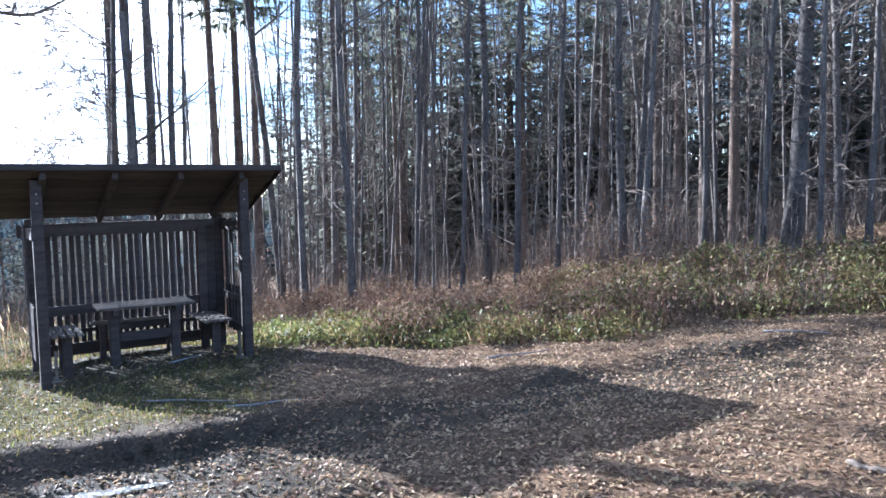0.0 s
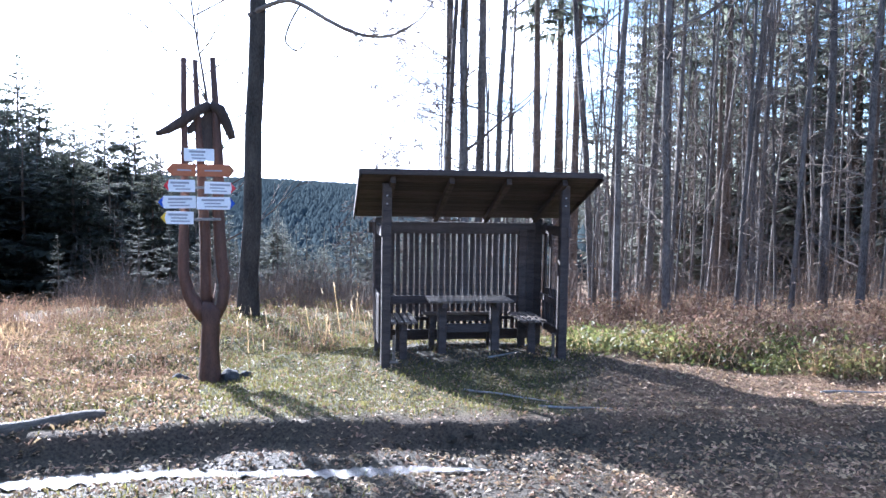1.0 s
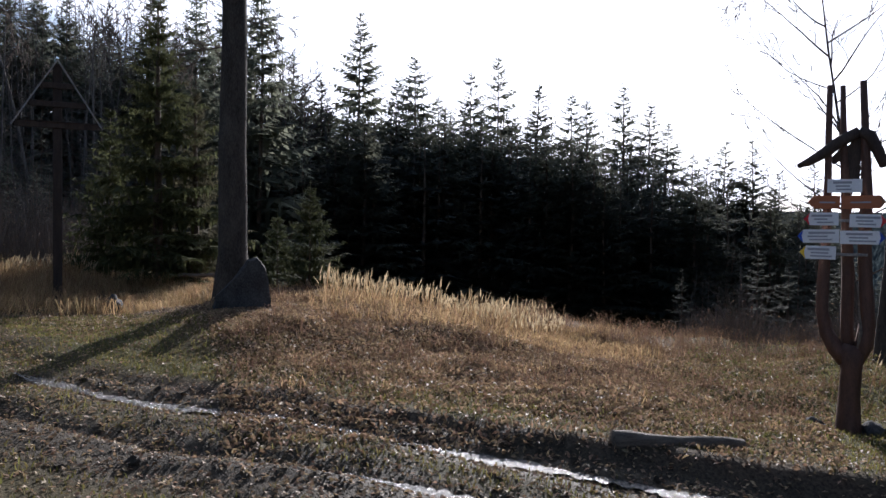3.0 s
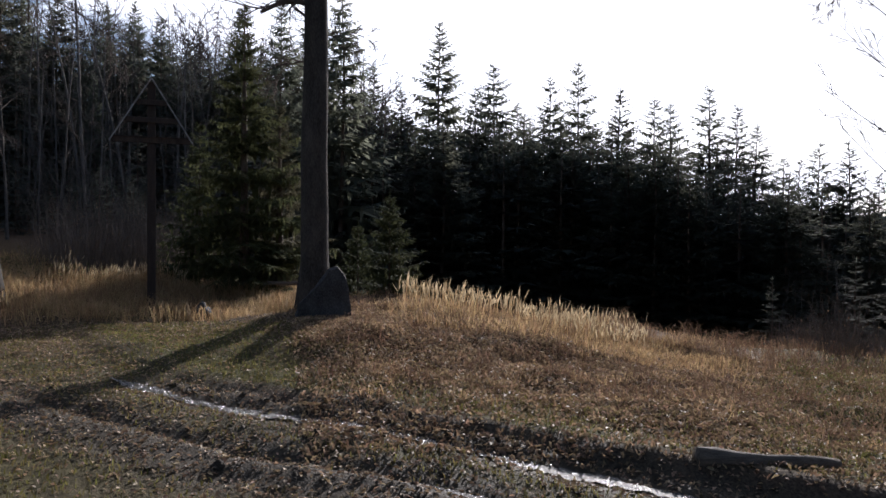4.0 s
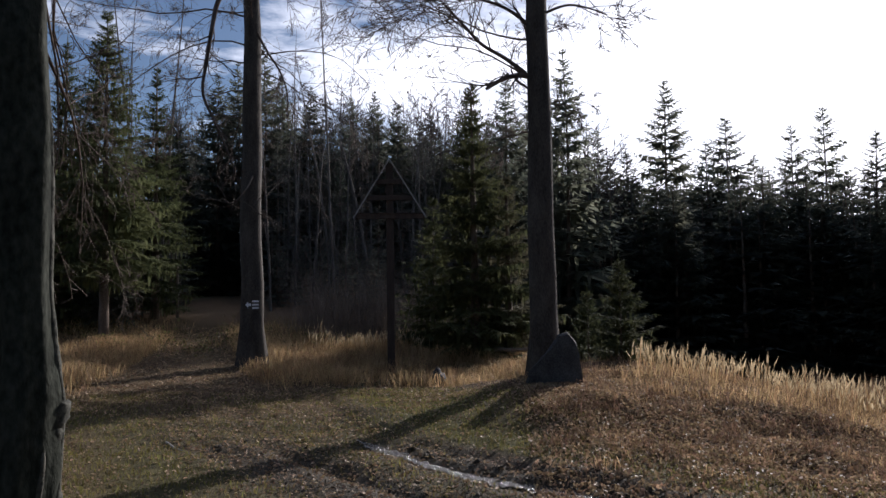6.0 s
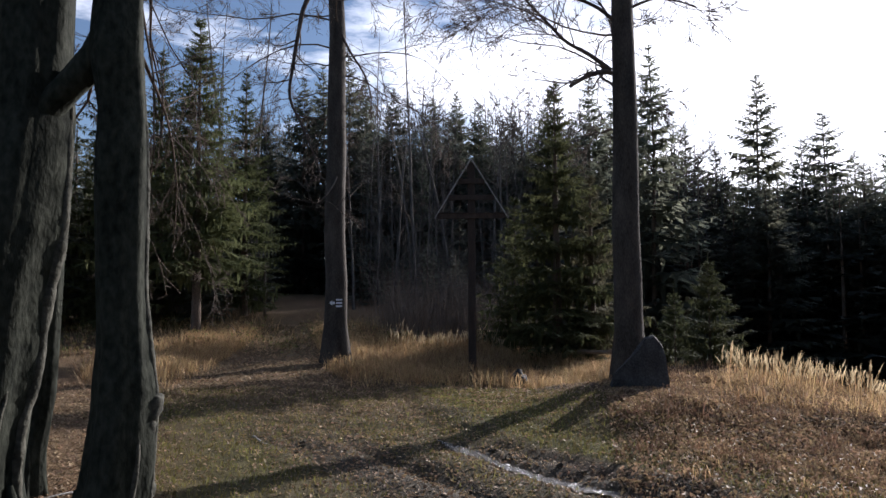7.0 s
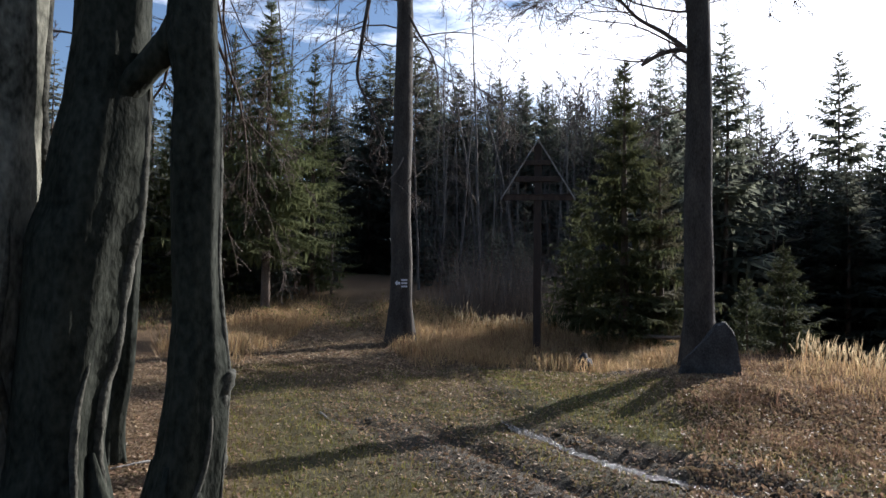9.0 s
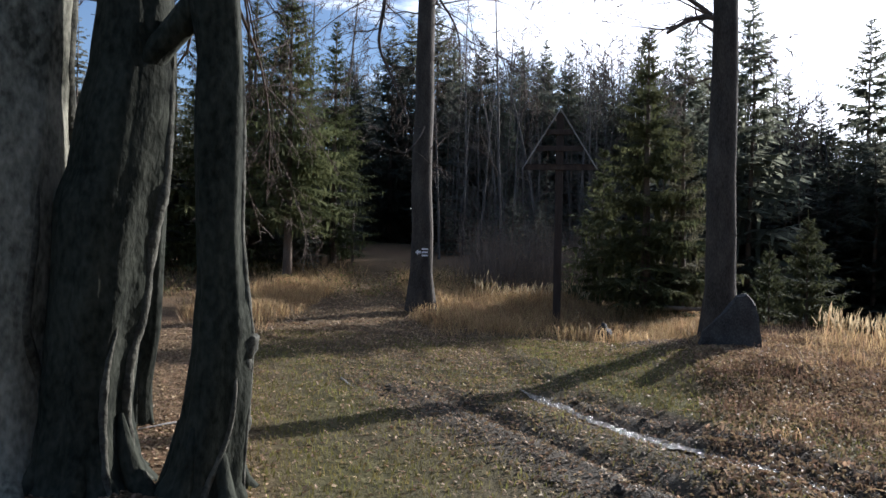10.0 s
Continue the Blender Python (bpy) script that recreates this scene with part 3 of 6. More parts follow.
# ---- signpost ----
def arrow_outline(w, h, way):
    """A board with a pointed end: way -1 points left, +1 right, 0 none."""
    tip = h * 0.42
    if way < 0:
        return [(-w / 2, 0), (-w / 2 + tip, -h / 2), (w / 2, -h / 2), (w / 2, h / 2), (-w / 2 + tip, h / 2)]
    if way > 0:
        return [(-w / 2, -h / 2), (w / 2 - tip, -h / 2), (w / 2, 0), (w / 2 - tip, h / 2), (-w / 2, h / 2)]
    return [(-w / 2, -h / 2), (w / 2, -h / 2), (w / 2, h / 2), (-w / 2, h / 2)]


def build_signpost():
    p = at(41.1, 9.99)
    p.z = hz(p.x, p.y) - 0.02
    sp = thing("signpost", p, "red-brown stained forked tree trunk carrying hiking arrow boards", "signpost", turn=41.0)
    sp.matrix_world = sp.matrix_world @ Matrix.Scale(0.935, 4)
    rng = random.Random(4)
    gnarl = lambda i, a: 1 + 0.08 * math.sin(3 * a + i * 1.7) + 0.05 * math.sin(5 * a - i)
    part("trunk", Shape().tube([(0, 0, -0.2), (0, 0, 0.1), (-0.01, 0, 0.45), (0.01, 0, 0.8), (0.0, 0, 1.02), (0.02, 0, 1.12)],
                               [0.18, 0.15, 0.125, 0.12, 0.16, 0.10], 14, squash=gnarl), M_RED_WOOD, sp, smooth=True)
    limbs = (
        ([(-0.05, 0, 0.92), (-0.17, 0.01, 1.06), (-0.28, 0.02, 1.24), (-0.335, 0.02, 1.52), (-0.32, 0.02, 1.95), (-0.31, 0.01, 2.6), (-0.31, 0.0, 3.2), (-0.315, 0, 3.8), (-0.315, 0, 4.37)],
         [0.10, 0.10, 0.085, 0.075, 0.07, 0.055, 0.045, 0.04, 0.036]),
        ([(-0.02, 0.05, 0.95), (-0.05, 0.06, 1.3), (-0.06, 0.05, 2.0), (-0.10, 0.04, 2.9), (-0.14, 0.03, 3.6), (-0.17, 0.03, 4.36)],
         [0.09, 0.075, 0.07, 0.06, 0.04, 0.032]),
        ([(0.05, 0, 0.92), (0.14, 0.0, 1.12), (0.165, 0, 1.4), (0.14, 0, 1.9), (0.12, 0.0, 2.4), (0.125, 0, 3.0), (0.09, 0, 3.7), (0.05, 0, 4.40)],
         [0.10, 0.105, 0.09, 0.08, 0.075, 0.07, 0.048, 0.042]))
    for pts, radii in limbs:
        part("limb", Shape().tube(pts, radii, 10, squash=gnarl), M_RED_WOOD, sp, smooth=True)
    part("split", Shape().tube([(0.06, -0.08, 1.05), (0.10, -0.09, 1.3), (0.07, -0.09, 1.6), (0.05, -0.085, 1.9)], [0.012, 0.02, 0.012, 0.006], 6), M_GREY_WOOD, sp, "pale split in the wood")
    # carved gable over the boards
    part("gable_arm", Shape().tube([(0.02, -0.03, 3.78), (-0.18, -0.04, 3.66), (-0.36, -0.04, 3.52), (-0.52, -0.03, 3.42), (-0.66, -0.02, 3.36)],
                                   [0.06, 0.075, 0.07, 0.055, 0.03], 10), M_CROSS, sp, "dark carved roof arm", smooth=True)
    part("gable_arm", Shape().tube([(0.02, -0.03, 3.78), (0.14, -0.04, 3.72), (0.22, -0.04, 3.55), (0.28, -0.03, 3.40), (0.30, -0.02, 3.33)],
                                   [0.06, 0.075, 0.07, 0.06, 0.045], 10), M_CROSS, sp, "dark carved roof arm", smooth=True)
    part("gable_block", Shape().slab([(-0.16, 3.18), (0.02, 3.18), (0.04, 3.72), (-0.04, 3.76), (-0.10, 3.62), (-0.20, 3.58), (-0.30, 3.46), (-0.28, 3.38), (-0.2, 3.42)], 0.07, shift=(0.02, 0.05, 0)), M_CROSS, sp, "dark carved infill")
    boards = (
        # centre x, z, width, height, way, tip paint, board paint
        (-0.125, 3.10, 0.38, 0.165, 0, None, M_PLATE),
        (-0.35, 2.90, 0.36, 0.16, -1, None, M_ORANGE),
        (0.09, 2.90, 0.48, 0.16, 1, M_ORANGE_TIP, M_ORANGE),
        (-0.375, 2.69, 0.39, 0.16, -1, M_RED, M_PLATE),
        (0.14, 2.67, 0.40, 0.16, 1, M_RED, M_PLATE),
        (-0.405, 2.475, 0.47, 0.165, -1, M_BLUE, M_PLATE),
        (0.085, 2.465, 0.49, 0.165, 1, M_BLUE, M_PLATE),
        (-0.405, 2.27, 0.41, 0.165, -1, M_YELLOW, M_PLATE))
    for i, (x, z, w, h, way, tip, paint) in enumerate(boards):
        y = -0.13
        b = part("board", Shape().slab(arrow_outline(w, h, way), 0.018), paint, sp,
                 "white enamelled trail board" if paint is M_PLATE else "orange-brown wooden arrow board", place=pose(x, y, z, 0, 1.0 * math.sin(i * 2.1), 0))
        if tip:
            t = h * 0.42
            e = way * (w / 2)
            part("tip", Shape().slab([(e, 0), (e - way * t, h * 0.49), (e - way * t * 0.75, 0), (e - way * t, -h * 0.49)][::way], 0.004, shift=(0, -0.012, 0)), tip, b, "painted trail-colour tip")
        shift = -way * 0.02
        for row, frac in ((0.25, 0.62), (-0.02, 0.45), (-0.27, 0.55)):
            if paint is M_ORANGE and row != -0.02:
                continue
            bw = w * frac * (0.8 + 0.3 * rng.random())
            part("print", Shape().box((shift + 0.03 * rng.uniform(-1, 1), -0.0115, h * row), (bw, 0.003, h * (0.12 if row != 0.25 else 0.17))), M_INK, b, "line of unreadable print")
    for z in (2.27, 2.47, 2.69, 2.90, 3.10):
        part("bracket", Shape().box((-0.10, -0.10, z - 0.02), (0.50 if z < 3 else 0.28, 0.03, 0.035), bevel=0.004), M_BATTEN, sp, "grey metal bracket")
    for x, y, s, seed in ((0.27, 0.02, 0.15, 1), (-0.40, 0.10, 0.12, 2), (-0.28, -0.22, 0.08, 3), (0.48, 0.2, 0.07, 4)):
        w = sp.matrix_world @ Vector((x, y, 0))
        stone(Vector((w.x, w.y, hz(w.x, w.y) + s * 0.22)), s, seed, "dark grey stone at the foot of the signpost", mat=M_BOULDER)


def stone(place, size, seed, label, flat=0.75, mat=None, name="stone", tall=1.0, turn=0):
    rng = random.Random(seed)
    bm = bmesh.new()
    bmesh.ops.create_icosphere(bm, subdivisions=3, radius=1.0)
    off = Vector((rng.uniform(0, 50), rng.uniform(0, 50), rng.uniform(0, 50)))
    for v in bm.verts:
        q = 1 + 0.42 * noise.noise(v.co * 1.3 + off) + 0.18 * noise.noise(v.co * 3.1 + off) + 0.07 * noise.noise(v.co * 8 + off)
        v.co = Vector((v.co.x * q * size, v.co.y * q * size * 0.85, v.co.z * q * size * flat * tall))
    for f in bm.faces:
        f.smooth = True
    me = bpy.data.meshes.new(name)
    bm.to_mesh(me)
    bm.free()
    me.materials.append(mat or M_STONE)
    ob = new(name, me)
    ob.matrix_world = Matrix.Translation(place) @ pose(0, 0, 0, 0, 0, turn or rng.uniform(0, 360))
    return tagged(ob, label, "stone")


build_signpost()


# ---- wayside cross ----
def build_cross():
    p = on_ground(94.24, 17.1, 0.05)
    c = thing("wayside_cross", p, "tall dark timber wayside cross with three bars under a batten gable", "cross", turn=95.0)
    H = 4.70 - p.z
    part("post", Shape().box((0, 0, H / 2 - 0.15), (0.17, 0.15, H + 0.3), bevel=0.012), M_CROSS, c)
    for z, half in ((3.47, 0.77), (3.89, 0.52), (4.26, 0.29)):
        part("bar", Shape().box((0, -0.085, z - p.z), (2 * half, 0.07, 0.115), bevel=0.008), M_CROSS, c)
    part("bar_roof", Shape().box((0, -0.075, 3.535 - p.z), (1.58, 0.16, 0.018), bevel=0.004), M_CROSS, c)
    for s in (-1, 1):
        a, b = Vector((0, -0.14, H + 0.07)), Vector((s * 0.82, -0.14, 3.43 - p.z))
        way = b - a
        turn = Matrix.Rotation(-math.atan2(way.z, way.x), 3, "Y")
        part("batten", Shape().box((a + b) / 2, (way.length, 0.04, 0.028), turn, 0.004), M_BATTEN, c, "thin greyed roof batten")


build_cross()


# ---- trees ----
def limb_path(rng, start, way, length, steps, droop=0.0, wander=0.25, lift=0.0):
    pts, p, d = [Vector(start)], Vector(start), Vector(way).normalized()
    for i in range(steps):
        d = (d + Vector((rng.uniform(-1, 1), rng.uniform(-1, 1), rng.uniform(-1, 1))) * wander + Vector((0, 0, lift - droop * (i / steps)))).normalized()
        p = p + d * (length / steps)
        pts.append(p.copy())
    return pts


def branch_out(shape, rng, pts, r0, depth, spread=0.9, n=3, count=5, shrink=0.55, droop=0.0, lift=0.08, start=0.25, least=0.0035):
    """A limb and its twigs."""
    m = len(pts) - 1
    radii = [max(least, r0 * (1 - 0.85 * i / m)) for i in range(m + 1)]
    shape.tube(pts, radii, n if depth else 3, cap=False)
    if depth <= 0:
        return
    total = sum((pts[i + 1] - pts[i]).length for i in range(m))
    for k in range(count):
        t = start + (1 - start) * (k + rng.random()) / count
        i = min(int(t * m), m - 1)
        p = pts[i].lerp(pts[i + 1], t * m - i)
        d = (pts[i + 1] - pts[i]).normalized()
        side = d.orthogonal().normalized()
        side.rotate(Matrix.Rotation(rng.uniform(0, 2 * math.pi), 3, d))
        way = (d + side * spread * rng.uniform(0.6, 1.3)).normalized()
        ln = total * shrink * rng.uniform(0.6, 1.1) * (1.15 - 0.6 * t)
        sub = limb_path(rng, p, way, ln, 4 if depth > 1 else 3, droop, 0.22, lift)
        branch_out(shape, rng, sub, radii[i] * 0.55, depth - 1, spread, 3, max(3, count - 1), shrink, droop, lift, 0.25, least)


def beech_meshes(seed, tall, girth, bare, limbs, lean=0.02, curve=0.03, twigs=2, dead=42, least=0.007, wide=1.0):
    """A slim forest beech: the trunk and the crown of bare twigs."""
    rng = random.Random(seed)
    pts, d, p = [], Vector((rng.uniform(-lean, lean), rng.uniform(-lean, lean), 1)), Vector((0, 0, -0.3))
    steps = 14
    for i in range(steps + 1):
        pts.append(p.copy())
        d = (d + Vector((rng.uniform(-1, 1), rng.uniform(-1, 1), 0)) * curve).normalized()
        d.z = max(d.z, 0.9)
        p = p + d * (tall + 0.3) / steps
    radii = [girth * ((1 - i / steps) ** 0.75 * 0.92 + 0.06) * (1.35 if i == 0 else 1) for i in range(steps + 1)]
    trunk = Shape().tube(pts, radii, 9, cap=False)
    crown = Shape()
    for k in range(limbs):
        t = bare + (0.97 - bare) * ((k + rng.random()) / limbs)
        i = min(int(t * steps), steps - 1)
        q = pts[i].lerp(pts[i + 1], t * steps - i)
        a = rng.uniform(0, 2 * math.pi)
        ln = tall * (0.12 * (1 - t) + 0.07) * rng.uniform(0.6, 1.2) * wide
        way = Vector((math.cos(a), math.sin(a), rng.uniform(0.15, 0.9)))
        branch_out(crown, rng, limb_path(rng, q, way, ln, 5, 0, 0.16, 0.06), min(radii[i] * 0.45, 0.045), twigs, 0.8, 4, 4, 0.5, least=least)
    # a few dead stubs low on the trunk
    for k in range(dead):
        t = rng.uniform(0.06, 0.52)
        i = min(int(t * steps), steps - 1)
        q = pts[i].lerp(pts[i + 1], t * steps - i)
        a = rng.uniform(0, 2 * math.pi)
        branch_out(crown, rng, limb_path(rng, q, (math.cos(a), math.sin(a), rng.uniform(-0.15, 0.5)), rng.uniform(0.5, 2.4), 4, 0.05, 0.24), 0.013, 1, 0.8, 3, 4, 0.45, least=least)
    return trunk.mesh("trunk", M_BARK, True), crown.mesh("crown", M_TWIG)


def spruce_meshes(seed, tall, girth, reach, bare=0.05, whorls=30, per=9, sprigs=7, droop=0.35, sparse=0.0, mat=None, broad=1.0, sub=False, full=0.95):
    """A spruce: the trunk, and a crown of drooping boughs set with sprays of needles."""
    rng = random.Random(seed)
    trunk = Shape().tube([(0, 0, -0.4), (0, 0, tall * 0.3), (0.01 * tall * rng.uniform(-1, 1), 0, tall * 0.7), (0, 0, tall)],
                         [girth * 1.2, girth * 0.8, girth * 0.4, 0.012], 9, cap=False).mesh("trunk", M_BARK_DARK, True)
    V, T = [], []

    def spray(a, b, c):
        k = len(V)
        V.extend((a[:], b[:], c[:]))
        T.append((k, k + 1, k + 2))

    for w in range(whorls):
        f = 1 - (1 - min(max((w + rng.uniform(-0.3, 0.3)) / whorls, 0), 0.995)) ** 1.4
        z = tall * (bare + (1 - bare) * f)
        shape_r = ((1 - f) ** full * 0.985 + 0.015) * (0.55 + 0.45 * min(1, f / 0.18))
        count = per if f < 0.85 else max(4, per - 3)
        for k in range(count):
            if rng.random() < sparse:
                continue
            a = 2 * math.pi * (k + rng.uniform(-0.4, 0.4)) / count + w * 1.1
            L = reach * shape_r * rng.uniform(0.65, 1.15) + 0.09
            out = Vector((math.cos(a), math.sin(a), 0))
            side = Vector((-math.sin(a), math.cos(a), 0))
            rise = 0.35 * f - droop * (1 - f) * rng.uniform(0.6, 1.3)
            zz = z + rng.uniform(-0.3, 0.3) * tall / whorls
            spine = []
            for i in range(5):
                s = i / 4
                spine.append(out * (L * s) + Vector((0, 0, zz + L * (rise * s + 0.16 * s * s))))
            width = 0.05 * L + 0.03
            for i in range(4):
                spray(spine[i] + side * width * 0.5, spine[i] - side * width * 0.5, spine[i + 1])
            for i in range(sprigs):
                s = 0.14 + 0.86 * (i + rng.random() * 0.7) / sprigs
                j = min(int(s * 4), 3)
                p = spine[j].lerp(spine[j + 1], s * 4 - j)
                ln = (0.42 * L * (1.05 - s) + 0.10 * L + 0.06) * rng.uniform(0.7, 1.2)
                for sg in (-1, 1):
                    way = (out * rng.uniform(0.5, 0.9) + side * sg + Vector((0, 0, rng.uniform(-0.55, -0.02)))).normalized()
                    tip = p + way * ln
                    wd = out * (ln * broad * rng.uniform(0.20, 0.32) + 0.02)
                    if sub:
                        # finer sprays, so that the bough is not one plate
                        for h in range(4):
                            g = 0.1 + 0.25 * h
                            pp = p.lerp(tip, g)
                            l2 = ln * 0.45 * (1.1 - g)
                            for s2 in (-1, 1):
                                w2 = (way + s2 * out * 0.9 + Vector((0, 0, rng.uniform(-0.5, 0.15)))).normalized()
                                spray(pp - way * l2 * 0.16, pp + way * l2 * 0.16, pp + w2 * l2)
                        spray(p - wd * 0.25, p + wd * 0.25, tip)
                    else:
                        spray(p - wd * 0.5, p + wd * 0.5, tip)
                if rng.random() < 0.55:
                    hang = p + Vector((rng.uniform(-0.1, 0.1) * ln, rng.uniform(-0.1, 0.1) * ln, -ln * rng.uniform(0.4, 0.9)))
                    spray(p - out * ln * 0.14, p + out * ln * 0.14, hang)
    k = len(V)
    spray(Vector((-0.05, 0, tall - 0.5)), Vector((0.05, 0, tall - 0.5)), Vector((0, 0, tall + 0.35)))
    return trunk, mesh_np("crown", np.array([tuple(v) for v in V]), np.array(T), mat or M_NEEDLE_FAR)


def tree(name, meshes, place, label, group, turn=0.0, scale=1.0, lean=0.0):
    ob = thing(name, place, label, "tree", group)
    part("trunk", meshes[0], None, ob)
    part("crown", meshes[1], None, ob)
    ob.matrix_world = Matrix.Translation(place) @ pose(0, 0, 0, lean, 0, turn) @ Matrix.Scale(scale, 4)
    return ob


def plant(made, place, turn, scale, lean=0.0, wide=1.0):
    m = Matrix.Translation(place) @ pose(0, 0, 0, lean, 0, turn) @ Matrix.Diagonal((scale * wide, scale * wide, scale, 1))
    ob = copy_thing(made, Matrix.Identity(4))
    ob.matrix_basis = m
    return ob


rng = random.Random(11)
BEECH_LABEL = "slim bare forest beech with pale grey bark"
SPRUCE_LABEL = "tall dark green spruce at the forest edge"
BEECHES = [beech_meshes(100 + i, 19 + 1.5 * (i % 3), 0.080 + 0.012 * (i % 4), 0.16 + 0.07 * (i % 3), 8, curve=0.030 + 0.012 * (i % 4), lean=0.045) for i in range(6)]
DEEP_BEECHES = [beech_meshes(130 + i, 20, 0.085 + 0.015 * (i % 3), 0.20, 12, curve=0.033, lean=0.045, twigs=1, dead=5, least=0.010, wide=1.3) for i in range(4)]
SLOPE_BEECHES = [beech_meshes(140 + i, 20, 0.10 + 0.02 * (i % 2), 0.42, 10, curve=0.033, lean=0.045, twigs=2, dead=2, least=0.018, wide=1.35) for i in range(3)]
deep = {"beech": [], "slope": [], "crown": [], "spruce": []}
SPRUCES = [spruce_meshes(200 + i, 22, 0.20, 5.3 + 0.4 * (i % 3), 0.04 + 0.04 * (i % 2), 29, 9, 6, 0.36 + 0.1 * (i % 3), 0.05, broad=2.0, full=0.80) for i in range(5)]
BACKING = [spruce_meshes(260 + i, 22, 0.20, 5.5 + 0.4 * (i % 3), 0.03, 15, 7, 2, 0.36, 0.05, broad=4.2, full=0.82) for i in range(4)]
PINES = [spruce_meshes(230 + i, 21, 0.17, 2.1, 0.42 + 0.06 * i, 20, 7, 6, 0.25, 0.25) for i in range(3)]
first_beech = {}
first_spruce = {}
first_pine = {}


def add_tree(store, sources, k, name, label, group, place, turn, scale, lean=0.0, wide=1.0):
    k = k % len(sources)
    if k not in store:
        store[k] = tree(name, sources[k], place, label, group, turn, scale, lean)
        return store[k]
    return plant(store[k], place, turn, scale, lean, wide)


def beech(az, r, scale=1.0, lean=0.0, wide=1.0):
    if 93.5 < az < 95.0:
        return
    if r > 27:
        m = Matrix.Translation(on_ground(az, r, 0.1)) @ pose(0, 0, 0, lean, 0, rng.uniform(0, 360)) @ Matrix.Diagonal((scale * wide, scale * wide, scale, 1))
        deep["beech" if az < 60 else "slope" if r < 43 else "crown"].append((rng.randrange(3), m))
        return
    add_tree(first_beech, BEECHES, rng.randrange(6), "beech", BEECH_LABEL, "beeches of the wood", on_ground(az, r, 0.1), rng.uniform(0, 360), scale, lean, wide)


def spruce(az, r, tall, wide=1.0):
    add_tree(first_spruce, SPRUCES, rng.randrange(5), "spruce", SPRUCE_LABEL, "spruces of the forest edge", on_ground(az, r, 0.2), rng.uniform(0, 360), tall / 22.0, 0.0, wide)


def pine(az, r, tall):
    add_tree(first_pine, PINES, rng.randrange(3), "spruce", "slender spruce with a bare lower trunk inside the wood", "slender spruces of the wood", on_ground(az, r, 0.2), rng.uniform(0, 360), tall / 21.0)


def backing(az, r, top, wide=1.0):
    p = on_ground(az, r, 0.3)
    tall = max(3.0, r * math.tan(radians(top)) + 1.55 - p.z)
    s = tall / 22.0
    deep["spruce"].append((rng.randrange(4), Matrix.Translation(p) @ pose(0, 0, 0, 0, 0, rng.uniform(0, 360)) @ Matrix.Diagonal((s * wide, s * wide, s, 1))))


# the wood beside the shelter: trunks that stand out, then the fill behind them
for az, r, s, w in ((23.4, 20, 1.0, 0.8), (21.3, 19, 1.05, 1.2), (19.3, 19.5, 1.0, 1.1), (18.6, 21, 0.95, 0.7), (11.9, 21, 1.0, 1.0), (10.3, 18, 0.95, 0.8),
                    (8.4, 22, 1.0, 1.0), (6.8, 17, 1.0, 1.15), (2.2, 18, 0.9, 0.7), (1.2, 21, 1.0, 0.7), (-1.3, 18, 0.9, 0.65), (-3.3, 19, 1.1, 1.25), (-5.5, 17.5, 1.0, 0.75),
                    (-8.5, 18, 0.95, 0.7), (-10.0, 20, 1.0, 0.8), (-13.5, 17, 1.05, 1.05), (-14.6, 16.5, 1.0, 0.9), (-22.8, 17, 0.9, 0.7), (-24.5, 18, 1.2, 1.7), (-26.4, 17, 1.0, 0.8),
                    (-27.8, 20, 1.0, 0.9), (-29.3, 18, 1.0, 0.8), (-31.5, 19, 1.05, 1.1), (-34, 20, 1.1, 1.2), (-37, 18, 1.0, 1.0)):
    beech(az, r, s, rng.uniform(-1.5, 1.5), w)
for k in range(330):
    az = rng.uniform(-50, 24)
    r = 18 + 42 * rng.random() ** 1.3
    if az > 15 and r < 27:
        continue
    beech(az, r, rng.uniform(0.55, 1.05), rng.uniform(-3, 3), rng.uniform(0.30, 0.75))
for k in range(34):
    az = rng.uniform(-60, -14)
    pine(az, 24 + 40 * rng.random(), rng.uniform(15, 23))
for az, r, h in ((16.4, 24, 19), (14.8, 26, 21), (13.6, 23, 17), (-21, 24, 20), (-19, 27, 22), (-27, 26, 21), (-33, 27, 22), (-6, 30, 20), (3, 32, 21), (7, 34, 22), (-12, 33, 22)):
    pine(az, r, h)

for k in range(60):
    az = rng.uniform(-52, -9)
    backing(az, rng.uniform(32, 62), rng.uniform(7, 20), rng.uniform(0.7, 1.0))
for k in range(95):
    az = rng.uniform(-60, 30)
    backing(az, rng.uniform(50, 95), rng.uniform(2.0, 11) if az < 14 else rng.uniform(-2.5, 0.5), rng.uniform(0.9, 1.3))
# dark evergreens deep in the wood behind the trunks
for k in range(34):
    backing(rng.uniform(-16, 8), rng.uniform(38, 60), rng.uniform(9, 17), rng.uniform(0.5, 0.8))
for k in range(40):
    pine(rng.uniform(-18, 11), rng.uniform(35, 60), rng.uniform(17, 24))
for k in range(110):
    az = rng.uniform(-48, 9)
    backing(az, rng.uniform(34, 60), rng.uniform(8, 20) if az < 0 else rng.uniform(2, 11), rng.uniform(0.6, 0.95))
# young trees on the slope below the shelter
for k in range(120):
    az, r = rng.uniform(22, 50), rng.uniform(27, 60)
    backing(az, r, rng.uniform(-4.5, -0.7) if az < 44 else rng.uniform(-4, 1.0), rng.uniform(0.9, 1.5))
for k in range(16):
    az, r = rng.uniform(26, 50), rng.uniform(24, 40)
    p = on_ground(az, r)
    beech(az, r, max(0.12, (r * math.tan(radians(rng.uniform(-4, -0.5))) + 1.55 - p.z) / 20), 0, 1.0)

